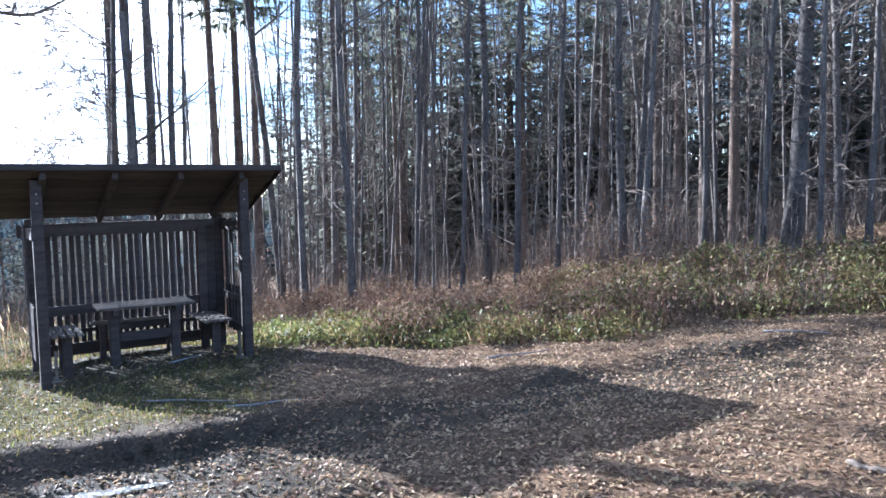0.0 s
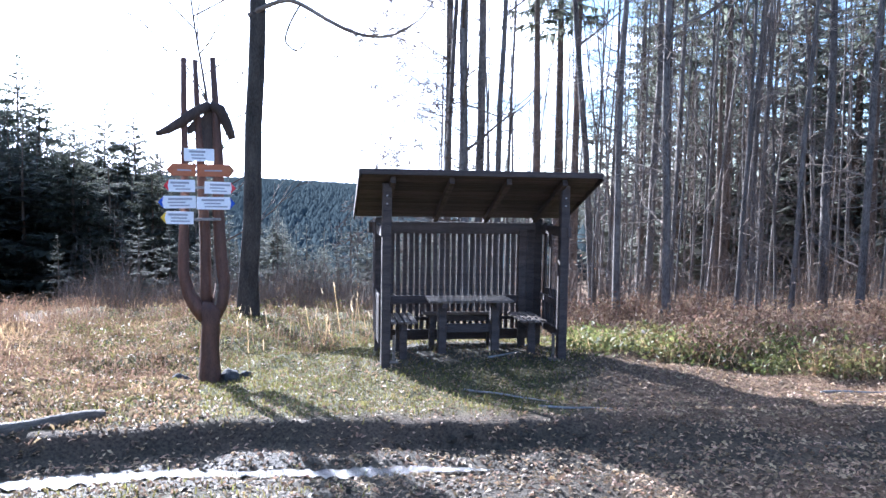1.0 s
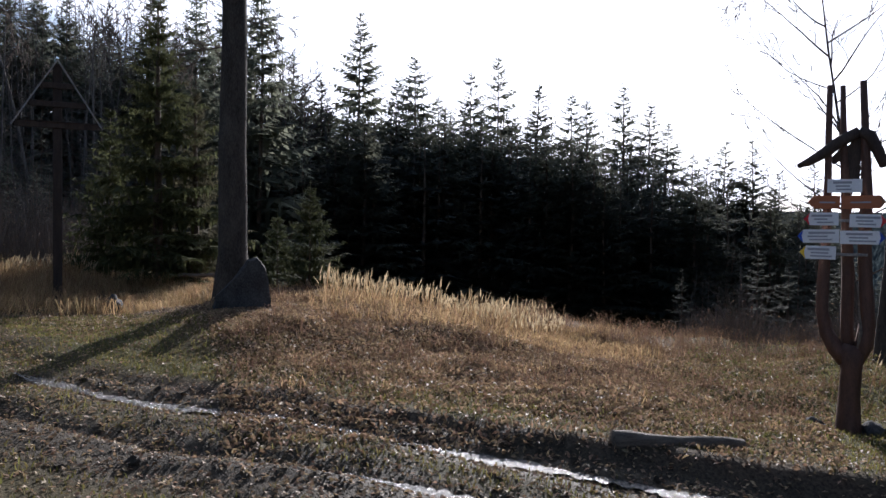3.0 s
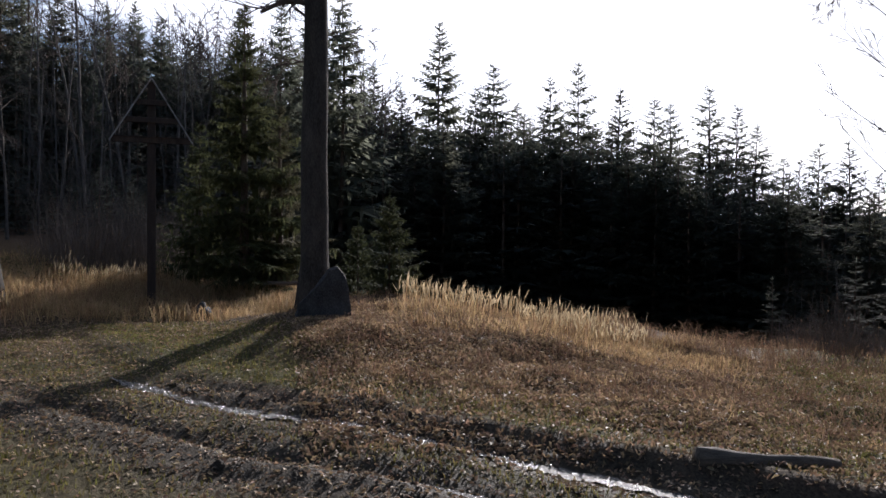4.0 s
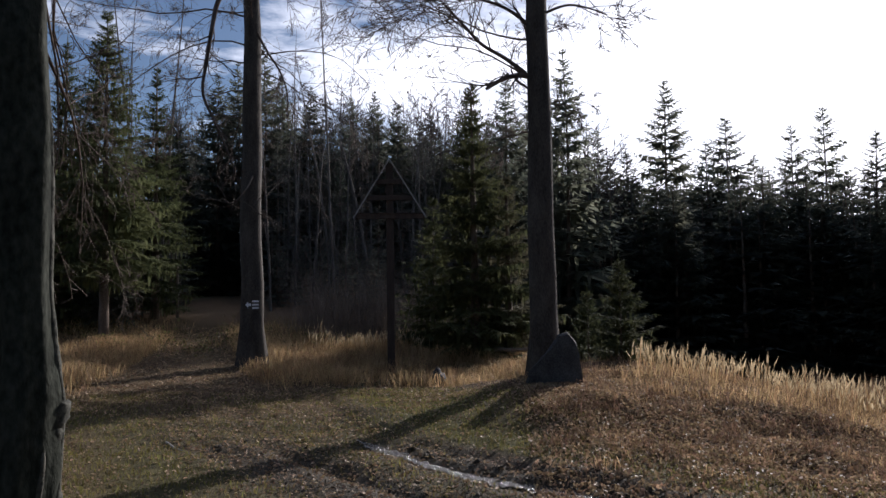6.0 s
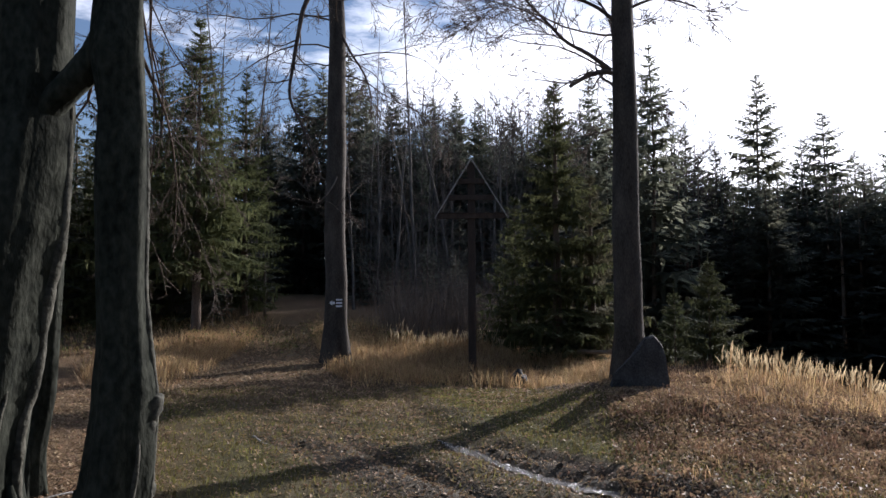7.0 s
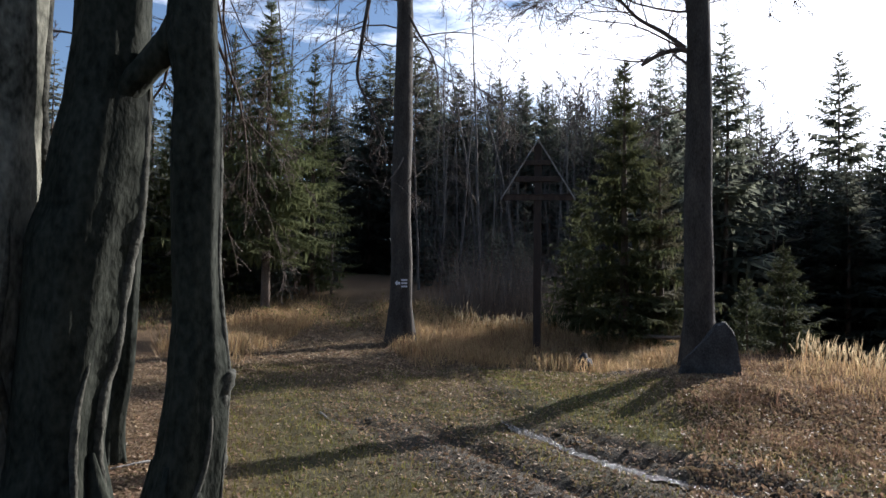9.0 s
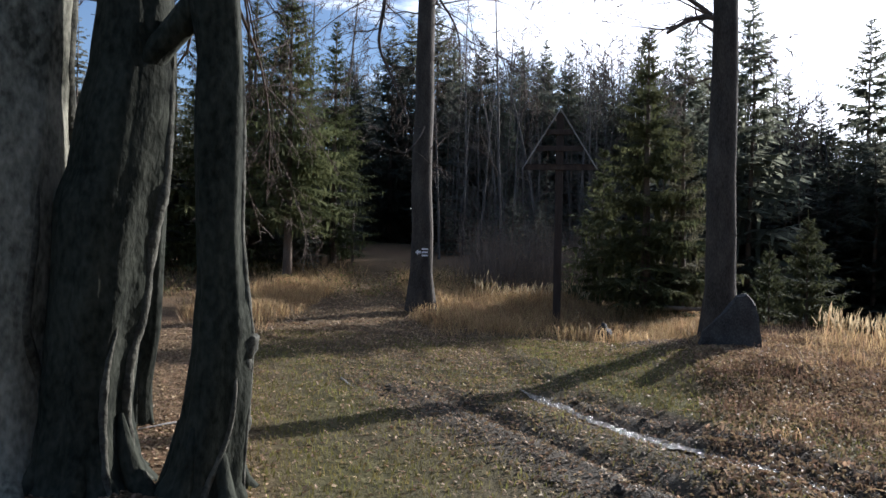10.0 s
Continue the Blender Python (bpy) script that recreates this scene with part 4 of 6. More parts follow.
# spruces along the valley's edge, by bearing and height of their tops over the eye
EDGE = ((73.7, 15.6, 54), (71.0, 11.1, 50), (69.6, 12.6, 54), (67.8, 9.9, 50), (65.3, 11.8, 57), (63.3, 12.7, 54), (60.2, 10.8, 50), (57.8, 10.0, 54), (56.7, 9.6, 58), (54.1, 10.6, 54), (52.2, 9.2, 56),
        (50.9, 7.9, 54), (49.2, 5.6, 52), (48.2, 5.4, 56), (47.0, 6.5, 56), (45.3, 6.5, 55), (43.5, 4.3, 56), (41.4, 4.9, 58), (76.6, 11.0, 52), (78.6, 12.0, 56))
SOLID_AZ = (40, 44, 46.9, 49.1, 50.8, 52.5, 56.1, 59.9, 61.9, 68, 72.2, 75.6, 80.7, 86)
SOLID_EL = (1.0, 2.4, 3.3, 4.0, 4.4, 5.3, 6.4, 7.2, 7.9, 8.2, 8.6, 8.9, 10.4, 11.9)
for az, top, r in EDGE:
    p = on_ground(az, r)
    spruce(az, r, r * math.tan(radians(top)) + 1.55 - p.z, 1.22)
for k in range(46):
    az = 40 + 46 * (k + rng.random()) / 46
    top = float(np.interp(az, SOLID_AZ, SOLID_EL)) + 1.0 - 1.6 * rng.random()
    r = rng.uniform(40, 60)
    p = on_ground(az, r)
    spruce(az, r, max(5, r * math.tan(radians(top)) + 1.55 - p.z), rng.uniform(1.2, 1.5))
for k in range(230):
    az = 40 + 46 * (k + rng.random()) / 230
    top = float(np.interp(az, SOLID_AZ, SOLID_EL)) + 0.5 - 3.2 * rng.random()
    backing(az, rng.uniform(42, 74), top, rng.uniform(1.2, 1.7))
# dark spruces behind the old trunks
for k in range(26):
    backing(rng.uniform(118, 142), rng.uniform(24, 36), rng.uniform(9, 15.5), rng.uniform(0.9, 1.3))
# undergrowth of young spruces that closes the slope
for k in range(110):
    az, r = rng.uniform(83, 132), rng.uniform(31, 52)
    if 103.2 < az < 109.5 and r < 48:
        continue
    backing(az, r, rng.uniform(2.5, 8.5), rng.uniform(0.9, 1.5))
for k in range(46):
    az, r = rng.choice((rng.uniform(90, 103.5), rng.uniform(109.5, 122))), rng.uniform(27.5, 36)
    backing(az, r, rng.uniform(-0.5, 4.0), rng.uniform(0.9, 1.4))
for k in range(32):
    az, r = rng.choice((rng.uniform(91, 104), rng.uniform(108.5, 118))), rng.uniform(28, 44)
    beech(az, r, rng.uniform(0.45, 0.75), rng.uniform(-2, 2), rng.uniform(0.9, 1.3))
for k in range(14):
    backing(rng.uniform(102, 110), rng.uniform(56, 75), rng.uniform(6, 11), 1.2)

# the mixed wood up the slope on the left
for k in range(160):
    az = rng.uniform(82, 135)
    top = float(np.interp(az, (82, 92, 97, 104, 108, 112, 120, 135), (13.0, 14.6, 14.9, 14.7, 14.4, 13.4, 12.9, 11.5))) - rng.random() * 3.0
    r = rng.uniform(46, 78)
    if 103.5 < az < 108.5 and r < 60:
        continue
    backing(az, r, top, rng.uniform(0.7, 1.1))
for k in range(44):
    az, r = rng.uniform(86, 113), rng.uniform(34, 50)
    if 104 < az < 109:
        continue
    p = on_ground(az, r)
    beech(az, r, max(0.4, (r * math.tan(radians(rng.uniform(10, 14.5))) + 1.5 - p.z) / 20.0), rng.uniform(-2, 2), rng.uniform(0.6, 1.0))
for k in range(70):
    az = rng.uniform(82, 128)
    r = rng.uniform(36, 66)
    top = rng.uniform(10, 14.2) if az < 112 else rng.uniform(9, 12.5)
    p = on_ground(az, r)
    if 103 < az < 109 and r < 50:
        continue
    if rng.random() < 0.55:
        spruce(az, r, max(6, r * math.tan(radians(top)) + 1.5 - p.z), rng.uniform(0.7, 1.0))
    else:
        beech(az, r, max(0.4, (r * math.tan(radians(top + 1.5)) + 1.5 - p.z) / 20.0), rng.uniform(-2, 2), 1.0)
for az, top, r in ((107.0, 16.7, 42), (105.6, 17.6, 44), (103.7, 19.0, 42), (102.4, 17.0, 46), (100.2, 16.2, 46), (97.2, 15.4, 48), (95.4, 16.0, 48), (93.7, 15.1, 44), (88.4, 16.0, 44), (85.3, 17.2, 40), (83.4, 16.2, 44), (81.0, 18.5, 36), (110.0, 14.6, 42)):
    p = on_ground(az, r)
    spruce(az, r, r * math.tan(radians(top)) + 1.5 - p.z, 0.95)
for az, r, top in ((99.5, 50, 16.2), (98.2, 52, 16.8), (96.6, 47, 16), (92.3, 50, 16.5), (91, 48, 17.0), (90, 52, 16.5), (79.4, 46, 13.8), (78.6, 47, 13.5), (77.7, 47, 12.6), (76.8, 48, 11.6), (76, 48, 11.0), (80.2, 47, 13.0), (102.5, 50, 16), (110.5, 46, 14.5), (87, 50, 15.5)):
    p = on_ground(az, r)
    beech(az, r, (r * math.tan(radians(top)) + 1.5 - p.z) / 20.5, 0, 1.0)
for k in range(26):
    az, r = rng.uniform(112, 150), rng.uniform(24, 44)
    p = on_ground(az, r)
    spruce(az, r, max(5, r * math.tan(radians(rng.uniform(7.5, 12.5))) + 1.5 - p.z), rng.uniform(0.8, 1.1))
for k in range(50):
    az = rng.uniform(84, 116)
    if not 103.5 < az < 108.5:
        backing(az, rng.uniform(40, 56), rng.uniform(9.5, 13), rng.uniform(0.7, 1.0))
for k in range(48):
    backing(rng.uniform(86, 104), rng.uniform(44, 62), rng.uniform(11.5, 14.2), rng.uniform(0.8, 1.1))
# bare crowns along the slope's skyline
for k in range(84):
    az = 78 + 32 * (k + rng.random()) / 84
    r = rng.uniform(44, 56)
    p = on_ground(az, r)
    top = float(np.interp(az, (78, 81, 85, 90, 98, 104, 110), (12.4, 13.6, 14.9, 16.6, 17.2, 17.0, 14.8))) - 2.2 * rng.random()
    beech(az, r, max(0.4, (r * math.tan(radians(top)) + 1.5 - p.z) / 20.0), rng.uniform(-2, 2), rng.uniform(0.8, 1.2))
# bare young beeches before the spruces of the slope
for k in range(44):
    az, r = rng.uniform(87, 103), rng.uniform(31, 43)
    p = on_ground(az, r)
    beech(az, r, max(0.25, (r * math.tan(radians(rng.uniform(6, 13))) + 1.5 - p.z) / 20.0), rng.uniform(-2, 2), rng.uniform(0.8, 1.1))
# unseen trees added behind the viewpoint; the spruces hold skylight off the trunks
for k in range(26):
    az, r = rng.uniform(165, 290), rng.uniform(16, 40)
    beech(az, r, rng.uniform(0.6, 0.9), 0, 1.1)
for k in range(70):
    az, r = rng.uniform(150, 296), rng.uniform(20, 34)
    backing(az, r, rng.uniform(9, 15), rng.uniform(0.9, 1.2))

def mesh_arrays(me):
    me.calc_loop_triangles()
    v, t = np.empty(len(me.vertices) * 3, np.float32), np.empty(len(me.loop_triangles) * 3, np.int32)
    me.vertices.foreach_get("co", v)
    me.loop_triangles.foreach_get("vertices", t)
    return v.reshape(-1, 3), t.reshape(-1, 3)


def grow_deep(kind, sources, label, mats):
    """The trees too deep in the wood to tell apart, as one mass."""
    ob = thing(kind + "_wood", (0, 0, 0), label, "woods")
    ob["kind"] = "stuff"
    for which, name in enumerate(("trunks", "crowns")):
        parts = [mesh_arrays(s[which]) for s in sources]
        V, T, base = [], [], 0
        for k, m in deep[kind]:
            v, t = parts[k]
            a = np.array(m, np.float32)
            V.append(v @ a[:3, :3].T + a[:3, 3])
            T.append(t + base)
            base += len(v)
        part(name, mesh_np(name, np.concatenate(V), np.concatenate(T), mats[which], which == 0), None, ob)


grow_deep("beech", DEEP_BEECHES, "dense bare beech wood with pale grey trunks", (M_BARK, M_TWIG))
grow_deep("slope", DEEP_BEECHES, "bare brown trees among the spruces on the slope", (M_BARK, M_TWIG))
grow_deep("crown", SLOPE_BEECHES, "bare brown crowns of tall trees along the slope's skyline", (M_BARK, M_TWIG_BROWN))
grow_deep("spruce", BACKING, "dense dark spruce forest behind the edge trees, and unseen added spruces behind the viewpoint", (M_BARK_DARK, M_NEEDLE_DEEP))

# spruces that stand alone, near enough to show their boughs
SOLO = (
    # bearing, distance, height, reach, bare share, whorls, boughs, sprigs, droop, sparse
    (114.5, 22.5, 9.3, 2.7, 0.22, 32, 9, 8, 0.42, 0.12, "spruce with a pale bare lower trunk beside the track"),
    (111.2, 27.0, 8.6, 2.2, 0.08, 28, 9, 8, 0.40, 0.12, "dense dark spruce behind the track's edge"),
    (117.0, 26.0, 9.0, 2.5, 0.05, 28, 9, 7, 0.40, 0.12, "dense dark spruce behind the track's edge"),
    (120.5, 25.0, 9.0, 2.5, 0.05, 28, 9, 7, 0.40, 0.12, "dense dark spruce behind the track's edge"),
    (124.5, 26.0, 9.5, 2.5, 0.05, 28, 9, 7, 0.40, 0.12, "dense dark spruce behind the track's edge"),
    (87.9, 20.0, 7.5, 2.7, 0.02, 27, 10, 8, 0.36, 0.15, "broad young spruce behind the wayside cross"),
    (91.0, 21.0, 4.6, 1.6, 0.02, 24, 9, 7, 0.20, 0.2, "dark young spruce behind the wayside cross"),
    (85.4, 20.8, 5.2, 1.9, 0.02, 26, 9, 7, 0.20, 0.2, "loose young spruce with bare lower boughs"),
    (77.4, 18.0, 2.35, 1.1, 0.02, 16, 9, 7, 0.05, 0.05, "small young spruce at the meadow's edge"),
    (79.7, 19.0, 1.85, 0.9, 0.02, 13, 9, 7, 0.05, 0.1, "small young spruce at the meadow's edge"))
for i, (az, r, tall, reach, bare, wh, per, spg, drp, spa, label) in enumerate(SOLO):
    meshes = spruce_meshes(300 + i, tall, 0.13 if tall > 5 else 0.03, reach, bare, wh, per, spg, drp, spa, M_NEEDLE_DRY if az == 85.4 else M_NEEDLE, sub=True, full=1.12)
    tree("spruce", meshes, on_ground(az, r, 0.1), label, "")


def big_tree(name, az, r, girth, top, lean_az, lean, limbs, seed, label, low=5.0, bark=None, flare=1.5, foot=None, least=0.0045):
    """An old deciduous tree whose crown is mostly above the view: limbs are (height, bearing, rise, length, radius)."""
    p = foot or on_ground(az, r, 0.08)
    ob = thing(name, p, label, "tree")
    g = random.Random(seed)
    pts, radii = [], []
    steps = 18
    side = at(lean_az, 1)
    for i in range(steps + 1):
        t = i / steps
        z = top * t
        wob = Vector((g.uniform(-1, 1), g.uniform(-1, 1), 0)) * girth * 0.12
        pts.append(side * (lean * z) + wob * min(1, z) + Vector((0, 0, z - 0.25 * (i == 0))))
        radii.append(girth * ((1 - t) ** 0.6 * 0.9 + 0.08) * (1 + (flare - 1) * math.exp(-z / 0.35)))
    ridge = lambda i, a: 1 + 0.05 * math.sin(3 * a + 0.5 * i) + 0.035 * math.sin(7 * a - 0.3 * i) + (0.14 if i == 0 else 0.05 if i == 1 else 0) * math.sin(5 * a + seed)
    part("trunk", Shape().tube(pts, radii, 18, cap=False, squash=ridge), bark or M_BARK_OLD, ob, smooth=True)
    for z, baz, rise, ln, rad, drp in limbs:
        t = z / top
        i = min(int(t * steps), steps - 1)
        q = pts[i].lerp(pts[i + 1], t * steps - i)
        w = at(baz, 1)
        w.z = rise
        s = Shape()
        branch_out(s, g, limb_path(g, q, w, ln * 0.9, 9, drp, 0.28, 0.02), rad * 0.5, 3, 0.9, 5, 8, 0.46, drp * 0.6, 0.0, least=least)
        part("limb", s.mesh("limb", M_TWIG_BROWN, True), None, ob)
    return ob


# the old tree beyond the meadow with the boulder at its foot
meadow_tree = big_tree("beech", 82.95, 13.7, 0.255, 17, 40, 0.012, (
    (4.4, 110, 0.15, 2.6, 0.055, 0.10), (5.2, 100, 0.35, 3.6, 0.06, 0.05), (5.9, 120, 0.3, 3.2, 0.05, 0.1), (5.0, 40, 0.2, 1.6, 0.03, 0.1), (6.6, 60, 0.3, 3.2, 0.05, 0.05), (7.5, 130, 0.4, 4.0, 0.05, 0.05), (8.5, 80, 0.4, 3.5, 0.05, 0.05),
    (5.4, 150, 0.3, 3.4, 0.045, 0.1), (6.2, 175, 0.2, 3.6, 0.045, 0.15), (7.0, 100, 0.3, 4.2, 0.05, 0.12), (6.9, 20, 0.3, 3.4, 0.04, 0.15), (7.8, 185, 0.2, 4.4, 0.045, 0.25),
    (9.5, 20, 0.5, 4, 0.05, 0), (11, 200, 0.5, 4, 0.05, 0), (12, 290, 0.5, 4, 0.05, 0)), 41, "old grey beech with a straight trunk at the meadow's edge")
trail_tree = big_tree("beech", 104.45, 18.0, 0.275, 18, 115, 0.008, (
    (6.2, 118, -0.1, 3.2, 0.04, 0.40), (6.9, 95, 0.1, 3.4, 0.045, 0.35), (7.3, 125, 0.2, 4.2, 0.05, 0.2), (6.6, 140, 0.1, 3.6, 0.04, 0.3), (7.8, 80, 0.25, 4.2, 0.05, 0.2), (8.6, 110, 0.3, 4.4, 0.05, 0.15), (9.2, 60, 0.4, 4, 0.05, 0.1), (10.5, 150, 0.5, 4, 0.05, 0),
    (7.6, 195, 0.15, 5.0, 0.045, 0.30), (8.3, 200, 0.2, 5.5, 0.05, 0.25), (8.8, 15, 0.15, 5.5, 0.05, 0.28), (7.4, 10, 0.1, 4.4, 0.04, 0.30), (8.2, 285, 0.15, 5.0, 0.045, 0.30), (9.0, 300, 0.2, 6.0, 0.05, 0.25), (9.4, 260, 0.2, 6.0, 0.05, 0.25), (7.0, 30, 0.1, 4.0, 0.04, 0.3), (9.2, 175, 0.2, 6.0, 0.05, 0.25),
    (3.6, 112, 0.0, 1.3, 0.018, 0.2), (4.3, 96, 0.1, 1.4, 0.016, 0.2), (12, 250, 0.5, 4, 0.05, 0)), 42, "grey beech beside the track with a white painted trail arrow")
# the tree behind the signpost
sign_tree = big_tree("beech", 37.25, 15.2, 0.19, 17, -53, 0.030, (
    (6.3, 120, 0.4, 3.6, 0.05, 0), (7.2, 0, 0.4, 4.0, 0.05, 0.05), (8.0, -60, 0.5, 4.0, 0.05, 0), (9.0, 150, 0.5, 4.0, 0.05, 0), (10.5, 60, 0.6, 4.0, 0.05, 0)), 43, "tall dark beech standing behind the signpost", flare=1.25)
# branchy trees at the corner of the beech wood behind the shelter
for az, r, girth, seed in ((23.0, 20.5, 0.12, 61), (21.9, 19.5, 0.11, 62), (20.6, 20.0, 0.13, 63)):
    g = random.Random(seed)
    big_tree("beech", az, r, girth, 19, 0, 0.004, [(2.6 + 0.75 * k, 105 + g.uniform(-50, 45), g.uniform(-0.05, 0.3), g.uniform(1.8, 3.6), 0.035, 0.06) for k in range(12)], seed,
             "slim forest beech with long bare side branches at the wood's corner", bark=M_BARK, flare=1.2, least=0.006)
# its long bough over the meadow, with a hanging loop of twig
def curved_limb(ob, stops, r0, r1, seed, twigs=2, n=8, eye=(-0.22, -0.22, 1.56), reach=1.0, mat=None):
    """A limb through bearings and elevations seen at a given distance."""
    g = random.Random(seed)
    base = ob.matrix_world.translation
    pts = []
    for az, el, r in stops:
        p = at(az, r) + Vector((eye[0], eye[1], eye[2] + r * math.tan(radians(el))))
        pts.append(p - base)
    fine = []
    for i in range(len(pts) - 1):
        a, b, c, d = pts[max(i - 1, 0)], pts[i], pts[i + 1], pts[min(i + 2, len(pts) - 1)]
        for k in range(5):
            t = k / 5
            fine.append(0.5 * ((2 * b) + (c - a) * t + (2 * a - 5 * b + 4 * c - d) * t * t + (3 * b - a - 3 * c + d) * t ** 3))
    fine.append(pts[-1])
    m = len(fine) - 1
    radii = [r0 + (r1 - r0) * i / m for i in range(m + 1)]
    s = Shape().tube(fine, radii, n, cap=False)
    for k in range(twigs):
        i = g.randrange(m // 3, m)
        way = (fine[i + 1] - fine[i]).normalized() + Vector((g.uniform(-1, 1), g.uniform(-1, 1), g.uniform(-0.8, 0.8)))
        branch_out(s, g, limb_path(g, fine[i], way, reach * g.uniform(0.6, 1.4), 5, 0.1, 0.25), radii[i] * 0.5, 2, 0.8, 3, 4, 0.5, least=0.006)
    part("limb", s, mat or M_TWIG, ob, smooth=True)


curved_limb(sign_tree, ((36.9, 12.8, 15.2), (35.7, 13.5, 15.0), (34.2, 14.0, 14.8), (33.0, 13.7, 14.7), (31.0, 12.7, 14.5), (29.2, 12.0, 14.4), (27.8, 11.8, 14.2), (26.6, 11.9, 14.1), (25.4, 12.5, 14.0), (24.5, 13.1, 14.0), (23.4, 14.4, 14.0)), 0.055, 0.014, 1, 9)
curved_limb(sign_tree, ((33.3, 13.7, 14.7), (34.0, 12.4, 14.7), (34.3, 11.3, 14.7), (33.8, 10.7, 14.7), (33.3, 10.7, 14.7), (32.8, 11.4, 14.7), (32.7, 12.3, 14.7), (33.0, 13.2, 14.7)), 0.022, 0.012, 2, 2)
# drooping limbs of the beech with the trail mark
EYE_LATE = (-0.40, -0.30, 1.585)
curved_limb(trail_tree, ((104.9, 22.0, 18.0), (106.2, 22.4, 17.9), (107.0, 21.3, 17.8), (107.4, 19.5, 17.7), (107.8, 17.1, 17.6), (108.0, 15.0, 17.6), (107.1, 13.0, 17.5), (106.2, 10.9, 17.5), (105.7, 9.5, 17.5)), 0.075, 0.012, 11, 14, eye=EYE_LATE, mat=M_TWIG_BROWN)
curved_limb(trail_tree, ((104.5, 20.2, 18.0), (103.5, 18.4, 17.9), (102.4, 16.8, 17.8), (101.9, 15.2, 17.7), (101.9, 13.5, 17.7)), 0.035, 0.010, 12, 6, eye=EYE_LATE, mat=M_TWIG_BROWN)
curved_limb(trail_tree, ((104.3, 9.6, 17.9), (104.8, 8.5, 17.7), (105.6, 7.5, 17.6), (106.2, 7.3, 17.5), (106.5, 7.9, 17.4)), 0.022, 0.010, 13, 3, eye=EYE_LATE)
# low limbs of the old beech by the boulder
curved_limb(meadow_tree, ((82.7, 16.0, 13.7), (83.8, 16.6, 13.6), (85.3, 16.4, 13.5), (86.7, 15.7, 13.5)), 0.065, 0.030, 14, 5, eye=EYE_LATE, mat=M_TWIG_BROWN)
curved_limb(meadow_tree, ((83.6, 16.7, 13.6), (85.2, 17.9, 13.5), (86.9, 18.9, 13.4), (88.1, 20.1, 13.3), (89.4, 21.4, 13.2), (91.0, 23.0, 13.0)), 0.045, 0.014, 15, 16, eye=EYE_LATE, reach=1.5, mat=M_TWIG_BROWN)
curved_limb(meadow_tree, ((82.7, 19.5, 13.7), (84.4, 21.0, 13.5), (86.4, 21.9, 13.3), (88.9, 22.3, 13.0), (91.5, 22.0, 12.8)), 0.040, 0.012, 16, 14, eye=EYE_LATE, reach=1.5, mat=M_TWIG_BROWN)
curved_limb(meadow_tree, ((82.3, 20.8, 13.7), (80.4, 21.3, 13.6), (78.8, 21.0, 13.5), (77.3, 20.4, 13.4)), 0.030, 0.010, 17, 6, eye=EYE_LATE, mat=M_TWIG_BROWN)
# a thin birch-like sapling against the sky behind the signpost
def fan_sapling(az, r, tall, seed, label):
    """A slim young tree whose bare branches fan out and upwards."""
    g = random.Random(seed)
    ob = thing("sapling", on_ground(az, r, 0.1), label, "tree")
    pts = limb_path(g, (0, 0, 0), (0, 0, 1), tall, 10, 0, 0.05)
    part("trunk", Shape().tube(pts, [0.07 * (1 - 0.09 * i) + 0.006 for i in range(11)], 8, cap=False), M_BARK_OLD, ob, smooth=True)
    for k in range(20):
        t = 0.22 + 0.75 * (k + g.random()) / 20
        i = min(int(t * 10), 9)
        a = k * 2.4
        s = Shape()
        way = Vector((math.cos(a), math.sin(a), 0.5))
        branch_out(s, g, limb_path(g, pts[i].lerp(pts[i + 1], t * 10 - i), way, tall * (0.48 - 0.28 * t), 7, 0, 0.13, 0.06), 0.026, 2, 0.55, 4, 5, 0.42, 0.0, 0.05, 0.2, 0.008)
        part("limb", s, M_TWIG_BROWN, ob, smooth=True)


fan_sapling(38.9, 22.0, 10.5, 44, "bare many-branched young tree against the sky")


